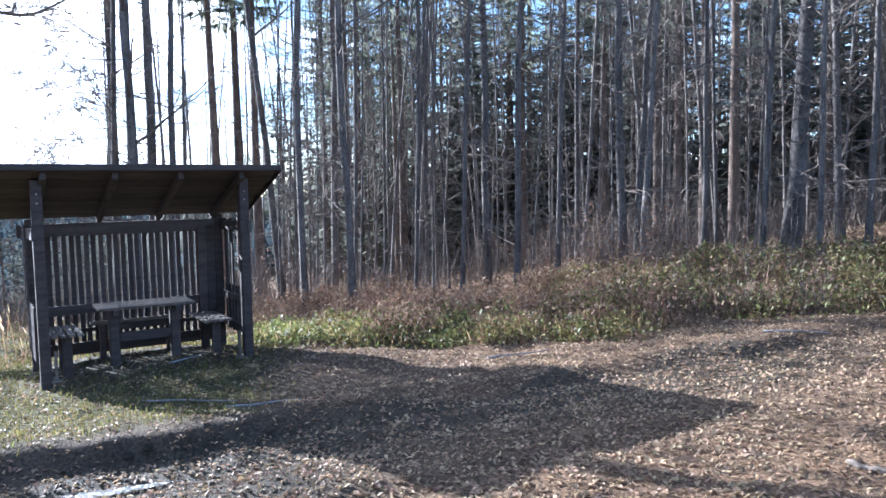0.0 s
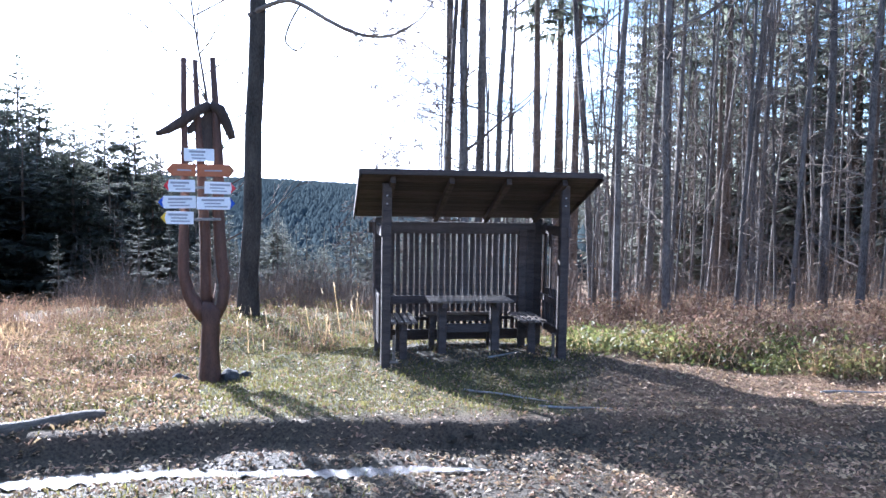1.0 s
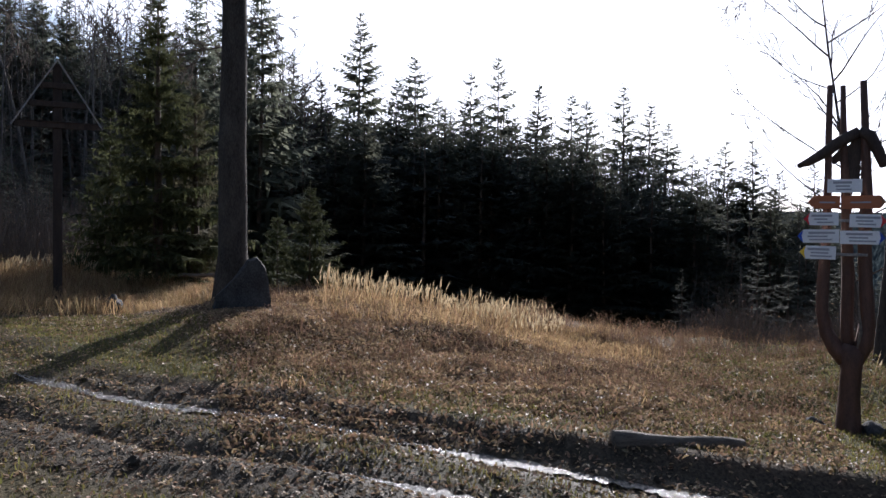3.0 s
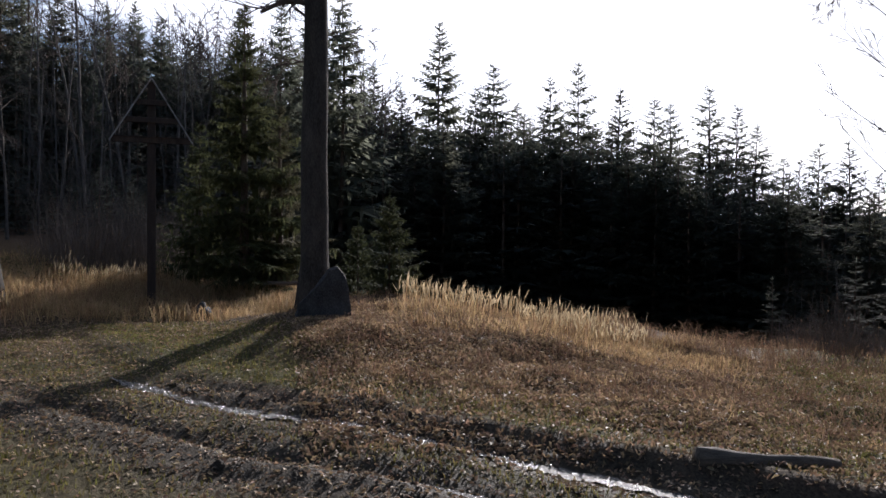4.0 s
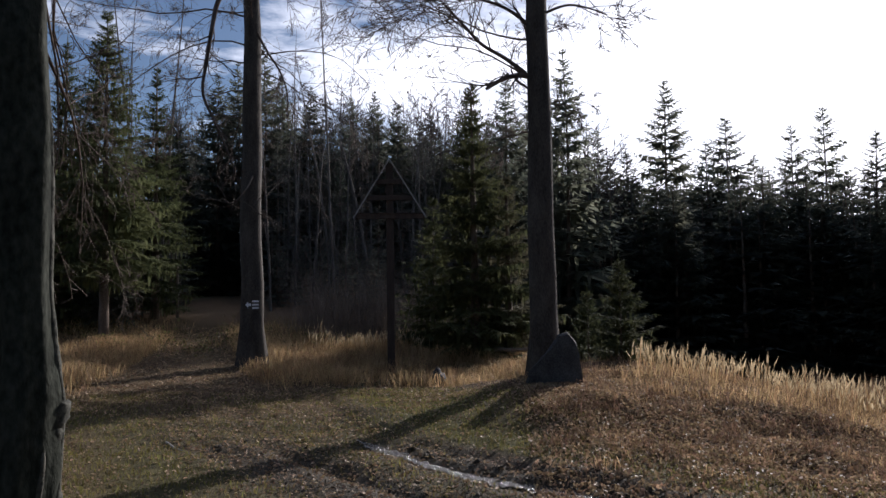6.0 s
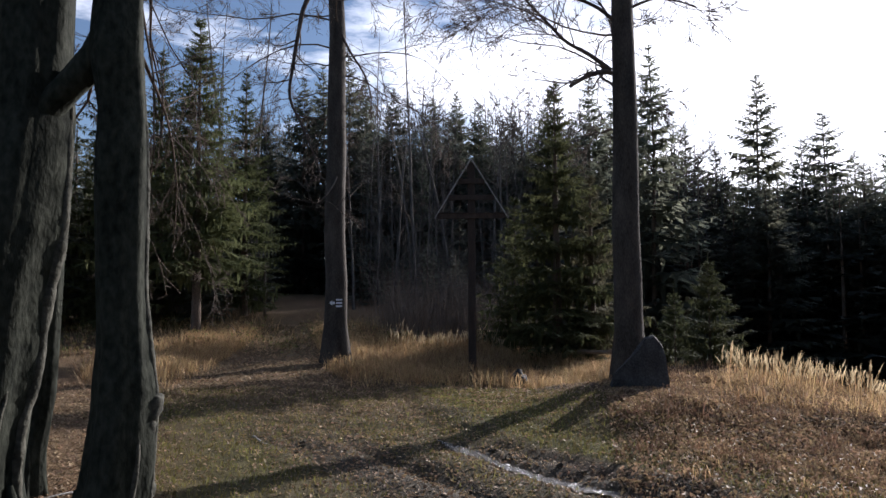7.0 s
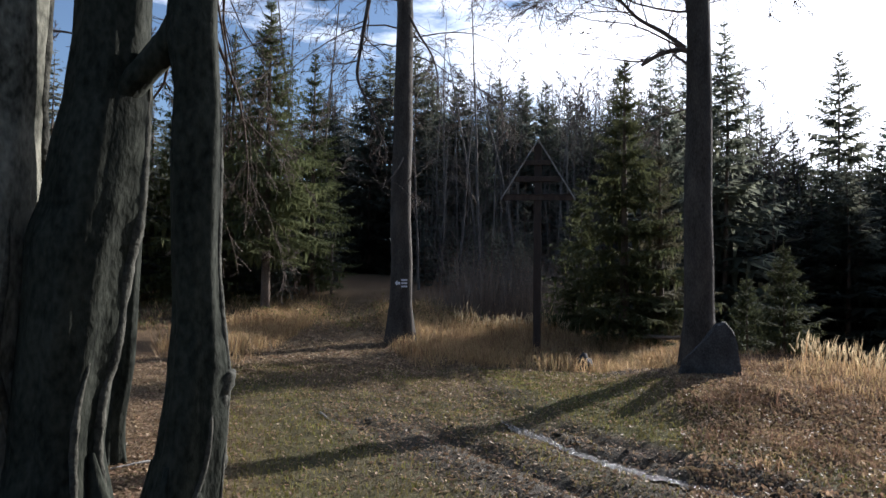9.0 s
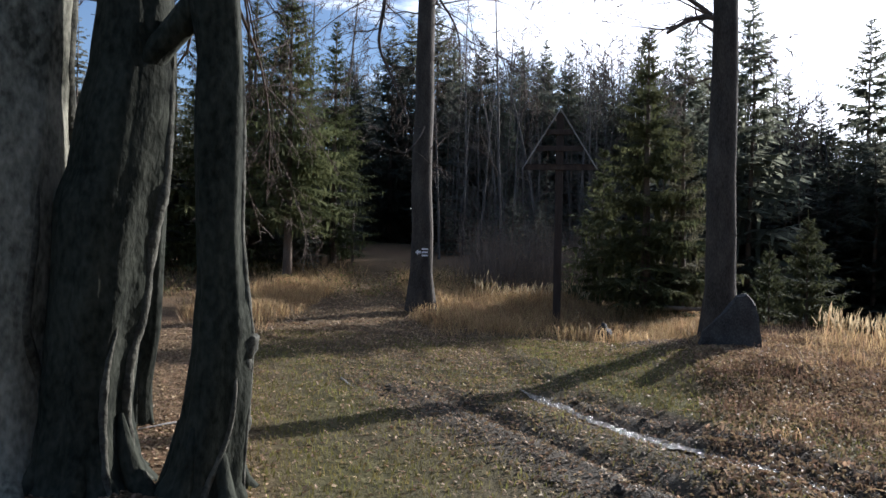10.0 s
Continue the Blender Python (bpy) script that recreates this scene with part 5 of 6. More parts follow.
# ---- the old trunks close to the track ----
def near_trunk(name, foot, axis, radii, seed, label, knobs=(), extra=(), bark=None, burls=(), roots=5, ridges=()):
    g = random.Random(seed)
    ob = thing(name, foot, label, "tree", "old beeches close to the track")
    pts = [Vector(p) for p in axis]
    fine_p, fine_r = [], []
    for i in range(len(pts) - 1):
        for k in range(6):
            t = k / 6
            t2 = t * t * (3 - 2 * t)
            fine_p.append(pts[i].lerp(pts[i + 1], t))
            fine_r.append(radii[i] + (radii[i + 1] - radii[i]) * t2)
    fine_p.append(pts[-1])
    fine_r.append(radii[-1])
    off = g.uniform(0, 40)

    def lumps(i, a):
        z = fine_p[i].z
        v = Vector((math.cos(a) * 1.1, math.sin(a) * 1.1, z * 0.55 + off))
        q = 1 + 0.12 * noise.noise(v) + 0.06 * noise.noise(v * 3.3) + 0.05 * math.sin(4 * a + z * 0.6 + off) + 0.03 * math.sin(9 * a - z)
        q += 0.25 * math.exp(-max(z, 0) / 0.28) * (0.5 + 0.5 * math.sin(5 * a + off))
        for kz, ka, amp, size in knobs:
            da = (a - ka + math.pi) % (2 * math.pi) - math.pi
            q += amp * math.exp(-((z - kz) / size) ** 2 - (da / 0.55) ** 2)
        return q

    body = Shape().tube(fine_p, fine_r, 40, cap=False, squash=lumps)
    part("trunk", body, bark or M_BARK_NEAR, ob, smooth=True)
    # raised gnarled ridges of lichened bark down the trunk, paler to draw the sunlit rim
    for az, turn, z0, z1, rad in ridges:
        right, ahead = frame_at(az, 1)
        toward = right * math.cos(radians(turn)) - ahead * math.sin(radians(turn))
        path = []
        for i, c in enumerate(fine_p):
            if z0 <= c.z <= z1:
                wag = toward + ahead * (0.07 * noise.noise(Vector((c.z * 1.6, off, z0))))
                best = max(body.v[i * 40:i * 40 + 40], key=lambda q: (q - c).dot(wag))
                path.append(best + (c - best).normalized() * rad * 0.45)
        for _ in range(4):
            path = [path[0]] + [(path[i - 1] + path[i] * 2 + path[i + 1]) / 4 for i in range(1, len(path) - 1)] + [path[-1]]
        fine = []
        for i in range(len(path) - 1):
            fine += [path[i].lerp(path[i + 1], k / 5) for k in range(5)]
        swell = [rad * (0.25 + 0.75 * math.sin(math.pi * (i + 0.5) / len(fine)) ** 0.5) * (1 + 0.30 * noise.noise(Vector((i * 0.09, off, 2.0)))) for i in range(len(fine))]
        part("bark_ridge", Shape().tube(fine, swell, 12, squash=lambda i, a: 1 + 0.22 * noise.noise(Vector((math.cos(a) * 2, math.sin(a) * 2, i * 0.13)))), M_RIDGE, ob, "lichened ridge of bark, paler for the sunlit rim", smooth=True)
    for az, z, s, away, size in burls:
        right, ahead = frame_at(az, 1)
        bm = bmesh.new()
        bmesh.ops.create_icosphere(bm, subdivisions=3, radius=size)
        for v in bm.verts:
            v.co *= 1 + 0.55 * noise.noise(v.co * 11 + Vector((z, s, 3))) + 0.30 * noise.noise(v.co * 28)
            v.co.z *= 1.35
        for f in bm.faces:
            f.smooth = True
        me = bpy.data.meshes.new("burl")
        bm.to_mesh(me)
        bm.free()
        me.materials.append(M_RIDGE)
        part("burl", me, None, ob, place=Matrix.Translation(right * s + ahead * away + Vector((0, 0, z))))
    for k in range(roots):
        a = 2 * math.pi * (k + 0.4 * g.random()) / roots + off
        w = Vector((math.cos(a), math.sin(a), 0))
        r0 = radii[0]
        part("root", Shape().tube([w * r0 * 0.60 + Vector((0, 0, 0.62)), w * r0 * 0.72 + Vector((0, 0, 0.38)), w * r0 * 0.95 + Vector((0, 0, 0.17)), w * r0 * 1.35 + Vector((0, 0, 0.05)), w * r0 * 1.9 + Vector((0, 0, -0.10))],
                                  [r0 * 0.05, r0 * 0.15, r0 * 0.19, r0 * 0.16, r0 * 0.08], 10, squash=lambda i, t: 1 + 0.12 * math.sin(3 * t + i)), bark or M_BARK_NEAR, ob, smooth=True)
    for path, rad in extra:
        n = len(path)
        s = Shape().tube([Vector(q) for q in path], rad, 14, cap=False, squash=lambda i, a: 1 + 0.1 * math.sin(3 * a + i))
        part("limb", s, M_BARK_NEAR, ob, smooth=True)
    return ob


def frame_at(az, r):
    """Axes at a bearing: to the right of the line of sight, and away along it."""
    a = radians(az)
    return Vector((math.cos(a), math.sin(a), 0)), Vector((-math.sin(a), math.cos(a), 0))


def near_axis(az, r, rows):
    """Axis points from (height, shift to the right, shift away)."""
    right, away = frame_at(az, r)
    return [right * s + away * d + Vector((0, 0, z)) for z, s, d in rows]


EYE_END = Vector((-0.40, -0.30, 0))


def near_foot(az, r, sink=0.12):
    p = EYE_END + at(az, r)
    p.z = hz(p.x, p.y) - sink
    return p


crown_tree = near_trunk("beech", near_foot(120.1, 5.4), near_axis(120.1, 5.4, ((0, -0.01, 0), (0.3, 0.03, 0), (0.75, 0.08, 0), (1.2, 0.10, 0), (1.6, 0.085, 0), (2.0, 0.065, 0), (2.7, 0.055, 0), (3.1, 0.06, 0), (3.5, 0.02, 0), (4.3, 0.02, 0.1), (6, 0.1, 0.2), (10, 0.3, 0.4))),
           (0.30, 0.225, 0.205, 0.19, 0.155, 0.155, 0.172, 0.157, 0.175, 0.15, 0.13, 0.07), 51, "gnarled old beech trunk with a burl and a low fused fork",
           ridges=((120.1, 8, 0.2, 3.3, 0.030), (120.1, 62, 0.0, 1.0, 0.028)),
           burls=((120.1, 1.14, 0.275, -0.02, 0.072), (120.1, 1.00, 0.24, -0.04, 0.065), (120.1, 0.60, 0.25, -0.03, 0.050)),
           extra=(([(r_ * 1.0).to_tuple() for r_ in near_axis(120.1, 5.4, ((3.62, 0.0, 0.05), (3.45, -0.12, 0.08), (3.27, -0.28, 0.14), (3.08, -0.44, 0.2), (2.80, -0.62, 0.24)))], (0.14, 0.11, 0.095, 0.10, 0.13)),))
hang = random.Random(77)
for z, az, rise, ln in ((4.4, 101, 0.14, 6.5), (4.9, 93, 0.16, 7.0), (5.3, 108, 0.16, 7.5), (4.6, 114, 0.10, 5.5), (5.1, 85, 0.20, 6.5), (5.6, 98, 0.20, 8.0)):
    way = at(az, 1)
    way.z = rise
    s = Shape()
    branch_out(s, hang, limb_path(hang, (0, 0, z), way, ln, 10, 0.16, 0.20), 0.030, 3, 0.9, 5, 8, 0.42, 0.10, 0.0, 0.2, 0.0035)
    part("limb", s, M_TWIG_BROWN, crown_tree, "thin overhanging bough with fine bare twigs", smooth=True)
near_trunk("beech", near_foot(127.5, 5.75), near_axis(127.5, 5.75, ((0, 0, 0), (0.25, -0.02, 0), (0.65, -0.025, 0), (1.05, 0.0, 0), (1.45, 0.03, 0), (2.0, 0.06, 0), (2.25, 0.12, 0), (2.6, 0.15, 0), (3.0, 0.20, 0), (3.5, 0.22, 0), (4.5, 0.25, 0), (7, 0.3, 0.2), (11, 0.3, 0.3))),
           (0.40, 0.315, 0.275, 0.285, 0.305, 0.32, 0.30, 0.29, 0.265, 0.245, 0.24, 0.18, 0.08), 52, "massive old beech trunk with mossy bark darkened for shade", ridges=((127.5, 30, 0.05, 3.4, 0.045), (127.5, 58, 0.05, 1.3, 0.03)))
near_trunk("beech", near_foot(133.9, 6.05), near_axis(133.9, 6.05, ((0, 0.0, 0), (0.5, 0.03, 0), (1.0, 0.07, 0), (1.8, 0.085, 0), (2.6, 0.11, 0), (3.4, 0.125, 0), (5, 0.15, 0), (10, 0.2, 0))),
           (0.46, 0.39, 0.375, 0.38, 0.375, 0.37, 0.30, 0.12), 53, "old grey beech trunk with flaking pale bark", bark=M_BARK_PALE, ridges=((133.9, 14, 0.2, 4.6, 0.06), (133.9, 48, 0.1, 2.2, 0.04)))
big_tree("beech", 130.6, 10.5, 0.10, 12, 60, 0.01, [(1.6 + 0.62 * k, 130 + 115 * math.sin(k * 2.3), 0.25 + 0.2 * math.sin(k), 1.9, 0.035, 0.05) for k in range(10)], 65, "crooked bare young beech behind the old trunks", flare=1.2, least=0.005)
near_trunk("beech", near_foot(124.6, 7.6), near_axis(124.6, 7.6, ((0, 0.0, 0), (0.5, 0.03, 0), (1.0, 0.09, 0), (2.0, 0.12, 0), (3, 0.14, 0), (5, 0.18, 0), (10, 0.3, 0))),
           (0.13, 0.095, 0.096, 0.093, 0.088, 0.075, 0.04), 54, "thin beech stem behind the old trunks")


# ---- trail mark painted on the tree beside the track ----
def trail_mark(ob):
    base = ob.matrix_world.translation
    toward = Vector((-0.42 - base.x, -0.42 - base.y, 0)).normalized()
    right = Vector((-toward.y, toward.x, 0))
    s = Shape()
    z0 = 1.53 - base.z

    def patch(pts):
        k = len(s.v)
        for a, z in pts:
            ang = a / 0.262
            s.v.append(toward * (0.285 * math.cos(ang)) + right * (0.285 * math.sin(ang)) + Vector((0, 0, z0 + z)))
        s.f.append(tuple(range(k, k + len(pts))))

    patch([(-0.16, 0), (-0.09, 0.07), (-0.09, 0.03), (-0.03, 0.03), (-0.03, -0.03), (-0.09, -0.03), (-0.09, -0.07)])
    for z in (0.075, 0.0, -0.075):
        patch([(-0.01, z - 0.02), (0.13, z - 0.02), (0.13, z + 0.02), (-0.01, z + 0.02)])
    part("trail_mark", s, M_PLATE, ob, "white painted arrow and bars")


trail_mark(trail_tree)

# ---- boulder, stones, log, posts ----
def slab_boulder(place, turn, label):
    """A broad leaning rock with a peaked outline and broken faces."""
    outline = ((-0.46, -0.15), (0.40, -0.15), (0.42, 0.12), (0.33, 0.42), (0.20, 0.60), (0.07, 0.56), (-0.12, 0.33), (-0.34, 0.16))
    bm = bmesh.new()
    low = [bm.verts.new((x, -0.20 + 0.10 * max(z, 0), z)) for x, z in outline]
    high = [bm.verts.new((x * 0.92, 0.22 - 0.12 * max(z, 0), z * 0.95)) for x, z in outline]
    bm.faces.new(low)
    bm.faces.new(high[::-1])
    for i in range(len(outline)):
        j = (i + 1) % len(outline)
        bm.faces.new((low[j], low[i], high[i], high[j]))
    bmesh.ops.triangulate(bm, faces=bm.faces[:])
    bmesh.ops.subdivide_edges(bm, edges=bm.edges[:], cuts=3, use_grid_fill=True)
    bmesh.ops.smooth_vert(bm, verts=bm.verts[:], factor=0.5, use_axis_x=True, use_axis_y=True, use_axis_z=True)
    for v in bm.verts:
        n1 = noise.noise(v.co * 3.0) * 0.05 + noise.noise(v.co * 9.0) * 0.022
        v.co += v.co.normalized() * n1
    me = bpy.data.meshes.new("boulder")
    bm.to_mesh(me)
    bm.free()
    me.materials.append(M_BOULDER)
    ob = new("boulder", me)
    ob.matrix_world = Matrix.Translation(place) @ pose(0, 0, 0, 0, 0, turn) @ Matrix.Diagonal((1.16, 1.1, 1.42, 1))
    tagged(ob, label, "boulder")


slab_boulder(on_ground(82.2, 12.6), 83.0, "dark peaked boulder leaning at the foot of the old beech")
bp = on_ground(90.75, 15.8)
stone(bp + Vector((0, 0, 0.12)), 0.20, 9, "small pointed grey stone in the dry grass", 1.0, M_BOULDER, "stone", 1.3)


def log(place, length, r, turn, label, mat, taper=0.0, tilt=0.0):
    """A felled length of wood, thinner towards one end, with a worn uneven skin."""
    ob = thing("log", place, label, "log", turn=turn)
    pts = [(-length / 2 + length * i / 8, 0.012 * math.sin(i * 2), r * 0.8 - tilt * (i / 8 - 0.5) * length + 0.008 * math.sin(i * 1.3)) for i in range(9)]
    radii = [r * (1 - taper * i / 8) * (1 + 0.07 * math.sin(i * 2.7)) for i in range(9)]
    part("timber", Shape().tube(pts, radii, 14, squash=lambda i, a: 1 + 0.06 * math.sin(2 * a + i) + 0.04 * math.sin(5 * a + i * 0.7)), mat, ob, smooth=True)
    return ob


LOG_A, LOG_B = Vector((-5.60, 3.45, 0)), Vector((-5.36, 4.80, 0))
lp = (LOG_A + LOG_B) / 2
log_fall = (hz(LOG_A.x, LOG_A.y) - hz(LOG_B.x, LOG_B.y)) / (LOG_B - LOG_A).length
log(Vector((lp.x, lp.y, (hz(LOG_A.x, LOG_A.y) + hz(LOG_B.x, LOG_B.y)) / 2 - 0.02)), (LOG_B - LOG_A).length - 0.12, 0.078, math.degrees(math.atan2(LOG_B.y - LOG_A.y, LOG_B.x - LOG_A.x)),
    "weathered log lying along the verge among leaves", M_LOG, 0.4, log_fall)
# light horizontal rail beyond the old beech, built with the log shape
lp = on_ground(84.6, 19.0)
log(lp + Vector((0, 0, 0.42)), 1.3, 0.05, 85.0, "pale wooden rail raised above the grass", M_GREY_WOOD)
lp = Vector((2.56, 4.5, 0))
log(Vector((lp.x, lp.y, hz(lp.x, lp.y))), 0.24, 0.020, -50.0, "short pale piece of split wood on the leaves", M_GREY_WOOD)
for i, (sx, sy, ln, turn) in enumerate(((-2.55, 7.35, 1.1, -18), (-1.7, 6.9, 0.7, 10), (-3.2, 9.3, 0.6, 60), (0.9, 9.0, 0.9, 25), (-9.6, -3.6, 0.6, 40), (-6.6, -4.3, 0.5, -30), (4.2, 8.9, 0.8, -12))):
    stick = thing("stick", Vector((sx, sy, hz(sx, sy) + 0.012)), "thin pale fallen stick on the ground", "stick", "fallen sticks", turn=turn)
    pts = limb_path(random.Random(70 + i), (-ln / 2, 0, 0), (1, 0, 0), ln, 6, 0, 0.10)
    part("wood", Shape().tube([(q.x, q.y, hz(sx + q.x * math.cos(radians(turn)) - q.y * math.sin(radians(turn)), sy + q.x * math.sin(radians(turn)) + q.y * math.cos(radians(turn))) - hz(sx, sy) + 0.004) for q in pts], [0.013, 0.013, 0.012, 0.011, 0.009, 0.008, 0.005], 6), M_BATTEN, stick, smooth=True)
pp = on_ground(109.7, 27.0)
pole = thing("marker_pole", pp, "thin grey wooden pole beside the track", "post")
part("shaft", Shape().tube([(0, 0, -0.3), (0.01, 0, 0.9), (0, 0, 1.75)], [0.055, 0.05, 0.045], 8), M_GREY_WOOD, pole, smooth=True)


# ---- scattered growth: grass, leaves, stems ----
R = np.random.RandomState(5)


def scatter(n, x0, x1, y0, y1, mask):
    """Points kept by a mask of likelihood."""
    x, y = R.uniform(x0, x1, n), R.uniform(y0, y1, n)
    keep = R.rand(n) < mask(x, y)
    return x[keep], y[keep]


def polar(n, a0, a1, r0, r1, mask=None, power=0.6):
    az, r = np.radians(R.uniform(a0, a1, n)), r0 + (r1 - r0) * R.rand(n) ** power
    x, y = -r * np.sin(az), r * np.cos(az)
    if mask is not None:
        keep = R.rand(n) < mask(x, y)
        x, y = x[keep], y[keep]
    return x, y


def blades(x, y, tall, width, bend=0.5, lift=0.0, tall_by=None):
    """Curved grass blades as triangles: two at the foot, one at the tip."""
    n = len(x)
    z = height(x, y) - 0.01 + lift
    h = tall * R.uniform(0.45, 1.2, n) * (1 if tall_by is None else tall_by)
    a, b = R.uniform(0, 2 * np.pi, n), R.uniform(0, 2 * np.pi, n)
    lean = h * bend * R.uniform(0.1, 1.0, n)
    dx, dy = np.cos(a) * lean, np.sin(a) * lean
    wx, wy = np.cos(b) * width * R.uniform(0.6, 1.3, n), np.sin(b) * width * R.uniform(0.6, 1.3, n)
    v = np.empty((n, 5, 3))
    v[:, 0] = np.stack([x - wx, y - wy, z], 1)
    v[:, 1] = np.stack([x + wx, y + wy, z], 1)
    v[:, 2] = np.stack([x + dx * 0.35 - wx * 0.7, y + dy * 0.35 - wy * 0.7, z + h * 0.6], 1)
    v[:, 3] = np.stack([x + dx * 0.35 + wx * 0.7, y + dy * 0.35 + wy * 0.7, z + h * 0.6], 1)
    v[:, 4] = np.stack([x + dx, y + dy, z + h * (1 - 0.25 * bend)], 1)
    k = np.arange(n)[:, None] * 5
    t = np.concatenate([k + [0, 1, 3], k + [0, 3, 2], k + [2, 3, 4]])
    return v.reshape(-1, 3), t, (v[:, 4], h)


def leaf_mesh(name, x, y, z, size, mat, flat=0.5, curl=0.35):
    """Loose leaves: two folded triangles each, lying or tilted."""
    n = len(x)
    a = R.uniform(0, 2 * np.pi, n)
    s = size * R.uniform(0.6, 1.3, n)
    tilt, roll = R.normal(0, flat, n), R.normal(0, flat, n)
    ax = np.stack([np.cos(a) * np.cos(tilt), np.sin(a) * np.cos(tilt), np.sin(tilt)], 1)
    bx = np.stack([-np.sin(a) * np.cos(roll), np.cos(a) * np.cos(roll), np.sin(roll)], 1)
    up = np.cross(ax, bx)
    c = np.stack([x, y, z], 1)
    S = s[:, None]
    v = np.empty((n, 4, 3))
    v[:, 0] = c - ax * S
    v[:, 1] = c + bx * S * 0.55 + up * S * curl
    v[:, 2] = c + ax * S
    v[:, 3] = c - bx * S * 0.55 + up * S * curl
    k = np.arange(n)[:, None] * 4
    return mesh_np(name, v.reshape(-1, 3), np.concatenate([k + [0, 2, 1], k + [0, 3, 2]]), mat)


def stuff(name, me, label, category):
    return tagged(new(name, me), label, category, kind="stuff")


def turf_like(x, y):
    return turf_mask(x, y, bank_distance(x, y))


def not_shelter(x, y):
    u, v = (x + 4.43) * 0.845 + (y - 8.25) * 0.534, -(x + 4.43) * 0.534 + (y - 8.25) * 0.845
    return 1 - 0.85 * ((u > 0.1) & (u < 2.2) & (v > 0.0) & (v < 1.2))


# short turf on the verge and beside the track
x, y = polar(100000, 8, 118, 2.6, 15, lambda x, y: turf_like(x, y) * not_shelter(x, y))
v, t, _ = blades(x, y, 0.075, 0.006, 0.8)
stuff("turf", mesh_np("turf", v, t, M_GRASS), "short yellow-green turf on the verge", "grass")

# fallen leaves
def leaf_like(x, y):
    d = bank_distance(x, y)
    m = litter_mask(x, y, d)
    m = m * (0.45 + 0.8 * value_noise(x, y, 0.8, 41))
    base = 0.20 + 0.50 * step01(d, 0.2, -0.5) * step01(d, -3.4, -2.2) + 0.35 * step01(x, -2.5, 0.5) + 0.30 * step01(d, -0.1, 0.4) * value_noise(x, y, 0.6, 42)
    drift = np.exp(-(((x + 13.4) / 1.3) ** 2 + ((y + 0.5) / 0.8) ** 2))
    return np.clip(np.maximum.reduce([m, base, drift]), 0, 1)


x, y = polar(190000, -48, 138, 2.6, 16, leaf_like, 0.75)
stuff("fallen_leaves", leaf_mesh("fallen_leaves", x, y, height(x, y) + 0.010, 0.025, M_LEAF, 0.42, 0.3), "dry brown beech leaves strewn over ground", "leaves")
x, y = scatter(3200, -15.5, -11.3, -2.0, 1.0, lambda x, y: np.exp(-(((x + 13.4) / 1.3) ** 2 + ((y + 0.5) / 0.8) ** 2)))
stuff("fallen_leaves", leaf_mesh("fallen_leaves", x, y, height(x, y) + 0.015, 0.03, M_LEAF, 0.42, 0.3), "drift of red-brown leaves before the wayside cross", "leaves")
x, y = polar(16000, 94, 122, 14, 26, None, 0.8)
stuff("fallen_leaves", leaf_mesh("fallen_leaves", x, y, height(x, y) + 0.015, 0.034, M_LEAF, 0.42, 0.3), "brown leaves over the track into the wood", "leaves")
x, y = polar(9000, -180, 180, 0.2, 4.5, None, 0.6)
stuff("fallen_leaves", leaf_mesh("fallen_leaves", x, y, height(x, y) + 0.010, 0.025, M_LEAF, 0.42, 0.3), "scattered brown leaves where the track meets the clearing", "leaves")
x, y = polar(90000, 42, 86, 6.5, 16, leaf_like, 0.75)
stuff("fallen_leaves", leaf_mesh("fallen_leaves", x, y, height(x, y) + 0.025, 0.032, M_LEAF, 0.8, 0.3), "rust-brown beech leaves thick over the meadow", "leaves")
x, y = polar(26000, -62, 24, 15, 40, None, 0.8)
stuff("forest_litter", leaf_mesh("forest_litter", x, y, height(x, y) + 0.02, 0.075, M_LEAF, 0.4, 0.3), "brown leaf litter on the woodland floor", "leaves")


# dry meadow grass
def meadow_like(x, y):
    d = bank_distance(x, y)
    az, r = np.degrees(np.arctan2(-x, y)), np.hypot(x, y)
    m = step01(d, 1.6, 3.4) * (0.08 + 0.9 * step01(r, 10.0, 14.0)) * step01(az, 38, 52)
    return m * (0.25 + 0.9 * value_noise(x, y, 1.3, 51))


x, y = polar(36000, 30, 112, 7, 22, meadow_like, 0.8)
r_ = np.hypot(x, y)
v, t, _ = blades(x, y, 0.15, 0.005, 1.1, tall_by=0.3 + 0.8 * step01(r_, 9.5, 16) + 0.8 * (value_noise(x, y, 0.8, 52) - 0.4))
stuff("dry_grass", mesh_np("dry_grass", v, t, M_STRAW), "dry brown meadow grass", "grass")


# taller golden grass below the brow
def brow_like(x, y):
    az, r = np.degrees(np.arctan2(-x, y)), np.hypot(x, y)
    return step01(az, 52, 58) * step01(az, 80, 75) * step01(r, 11.6, 13.2) * np.clip(1.7 * value_noise(x, y, 1.1, 58) - 0.35, 0.03, 1)


x, y = polar(32000, 50, 84, 11.5, 16.5, brow_like, 1.0)
v, t, _ = blades(x, y, 0.30, 0.006, 1.0, tall_by=0.5 + 0.9 * value_noise(x, y, 0.7, 59))
stuff("golden_grass", mesh_np("golden_grass", v, t, M_STRAW), "golden dead grass below the meadow's brow", "grass")

# blond tufts round the cross and the beech
def track_side(x, y):
    """Metres outside the old track into the wood: negative on it."""
    yc = np.interp(-x, (9.0, 12.5, 17.5, 22.4, 30.0), (-2.8, -4.6, -6.1, -7.4, -10.0))
    half = np.interp(-x, (9.0, 12.5, 17.5, 22.4, 30.0), (2.4, 1.6, 1.0, 0.55, 0.7))
    return np.abs(y - yc) - half, y - yc


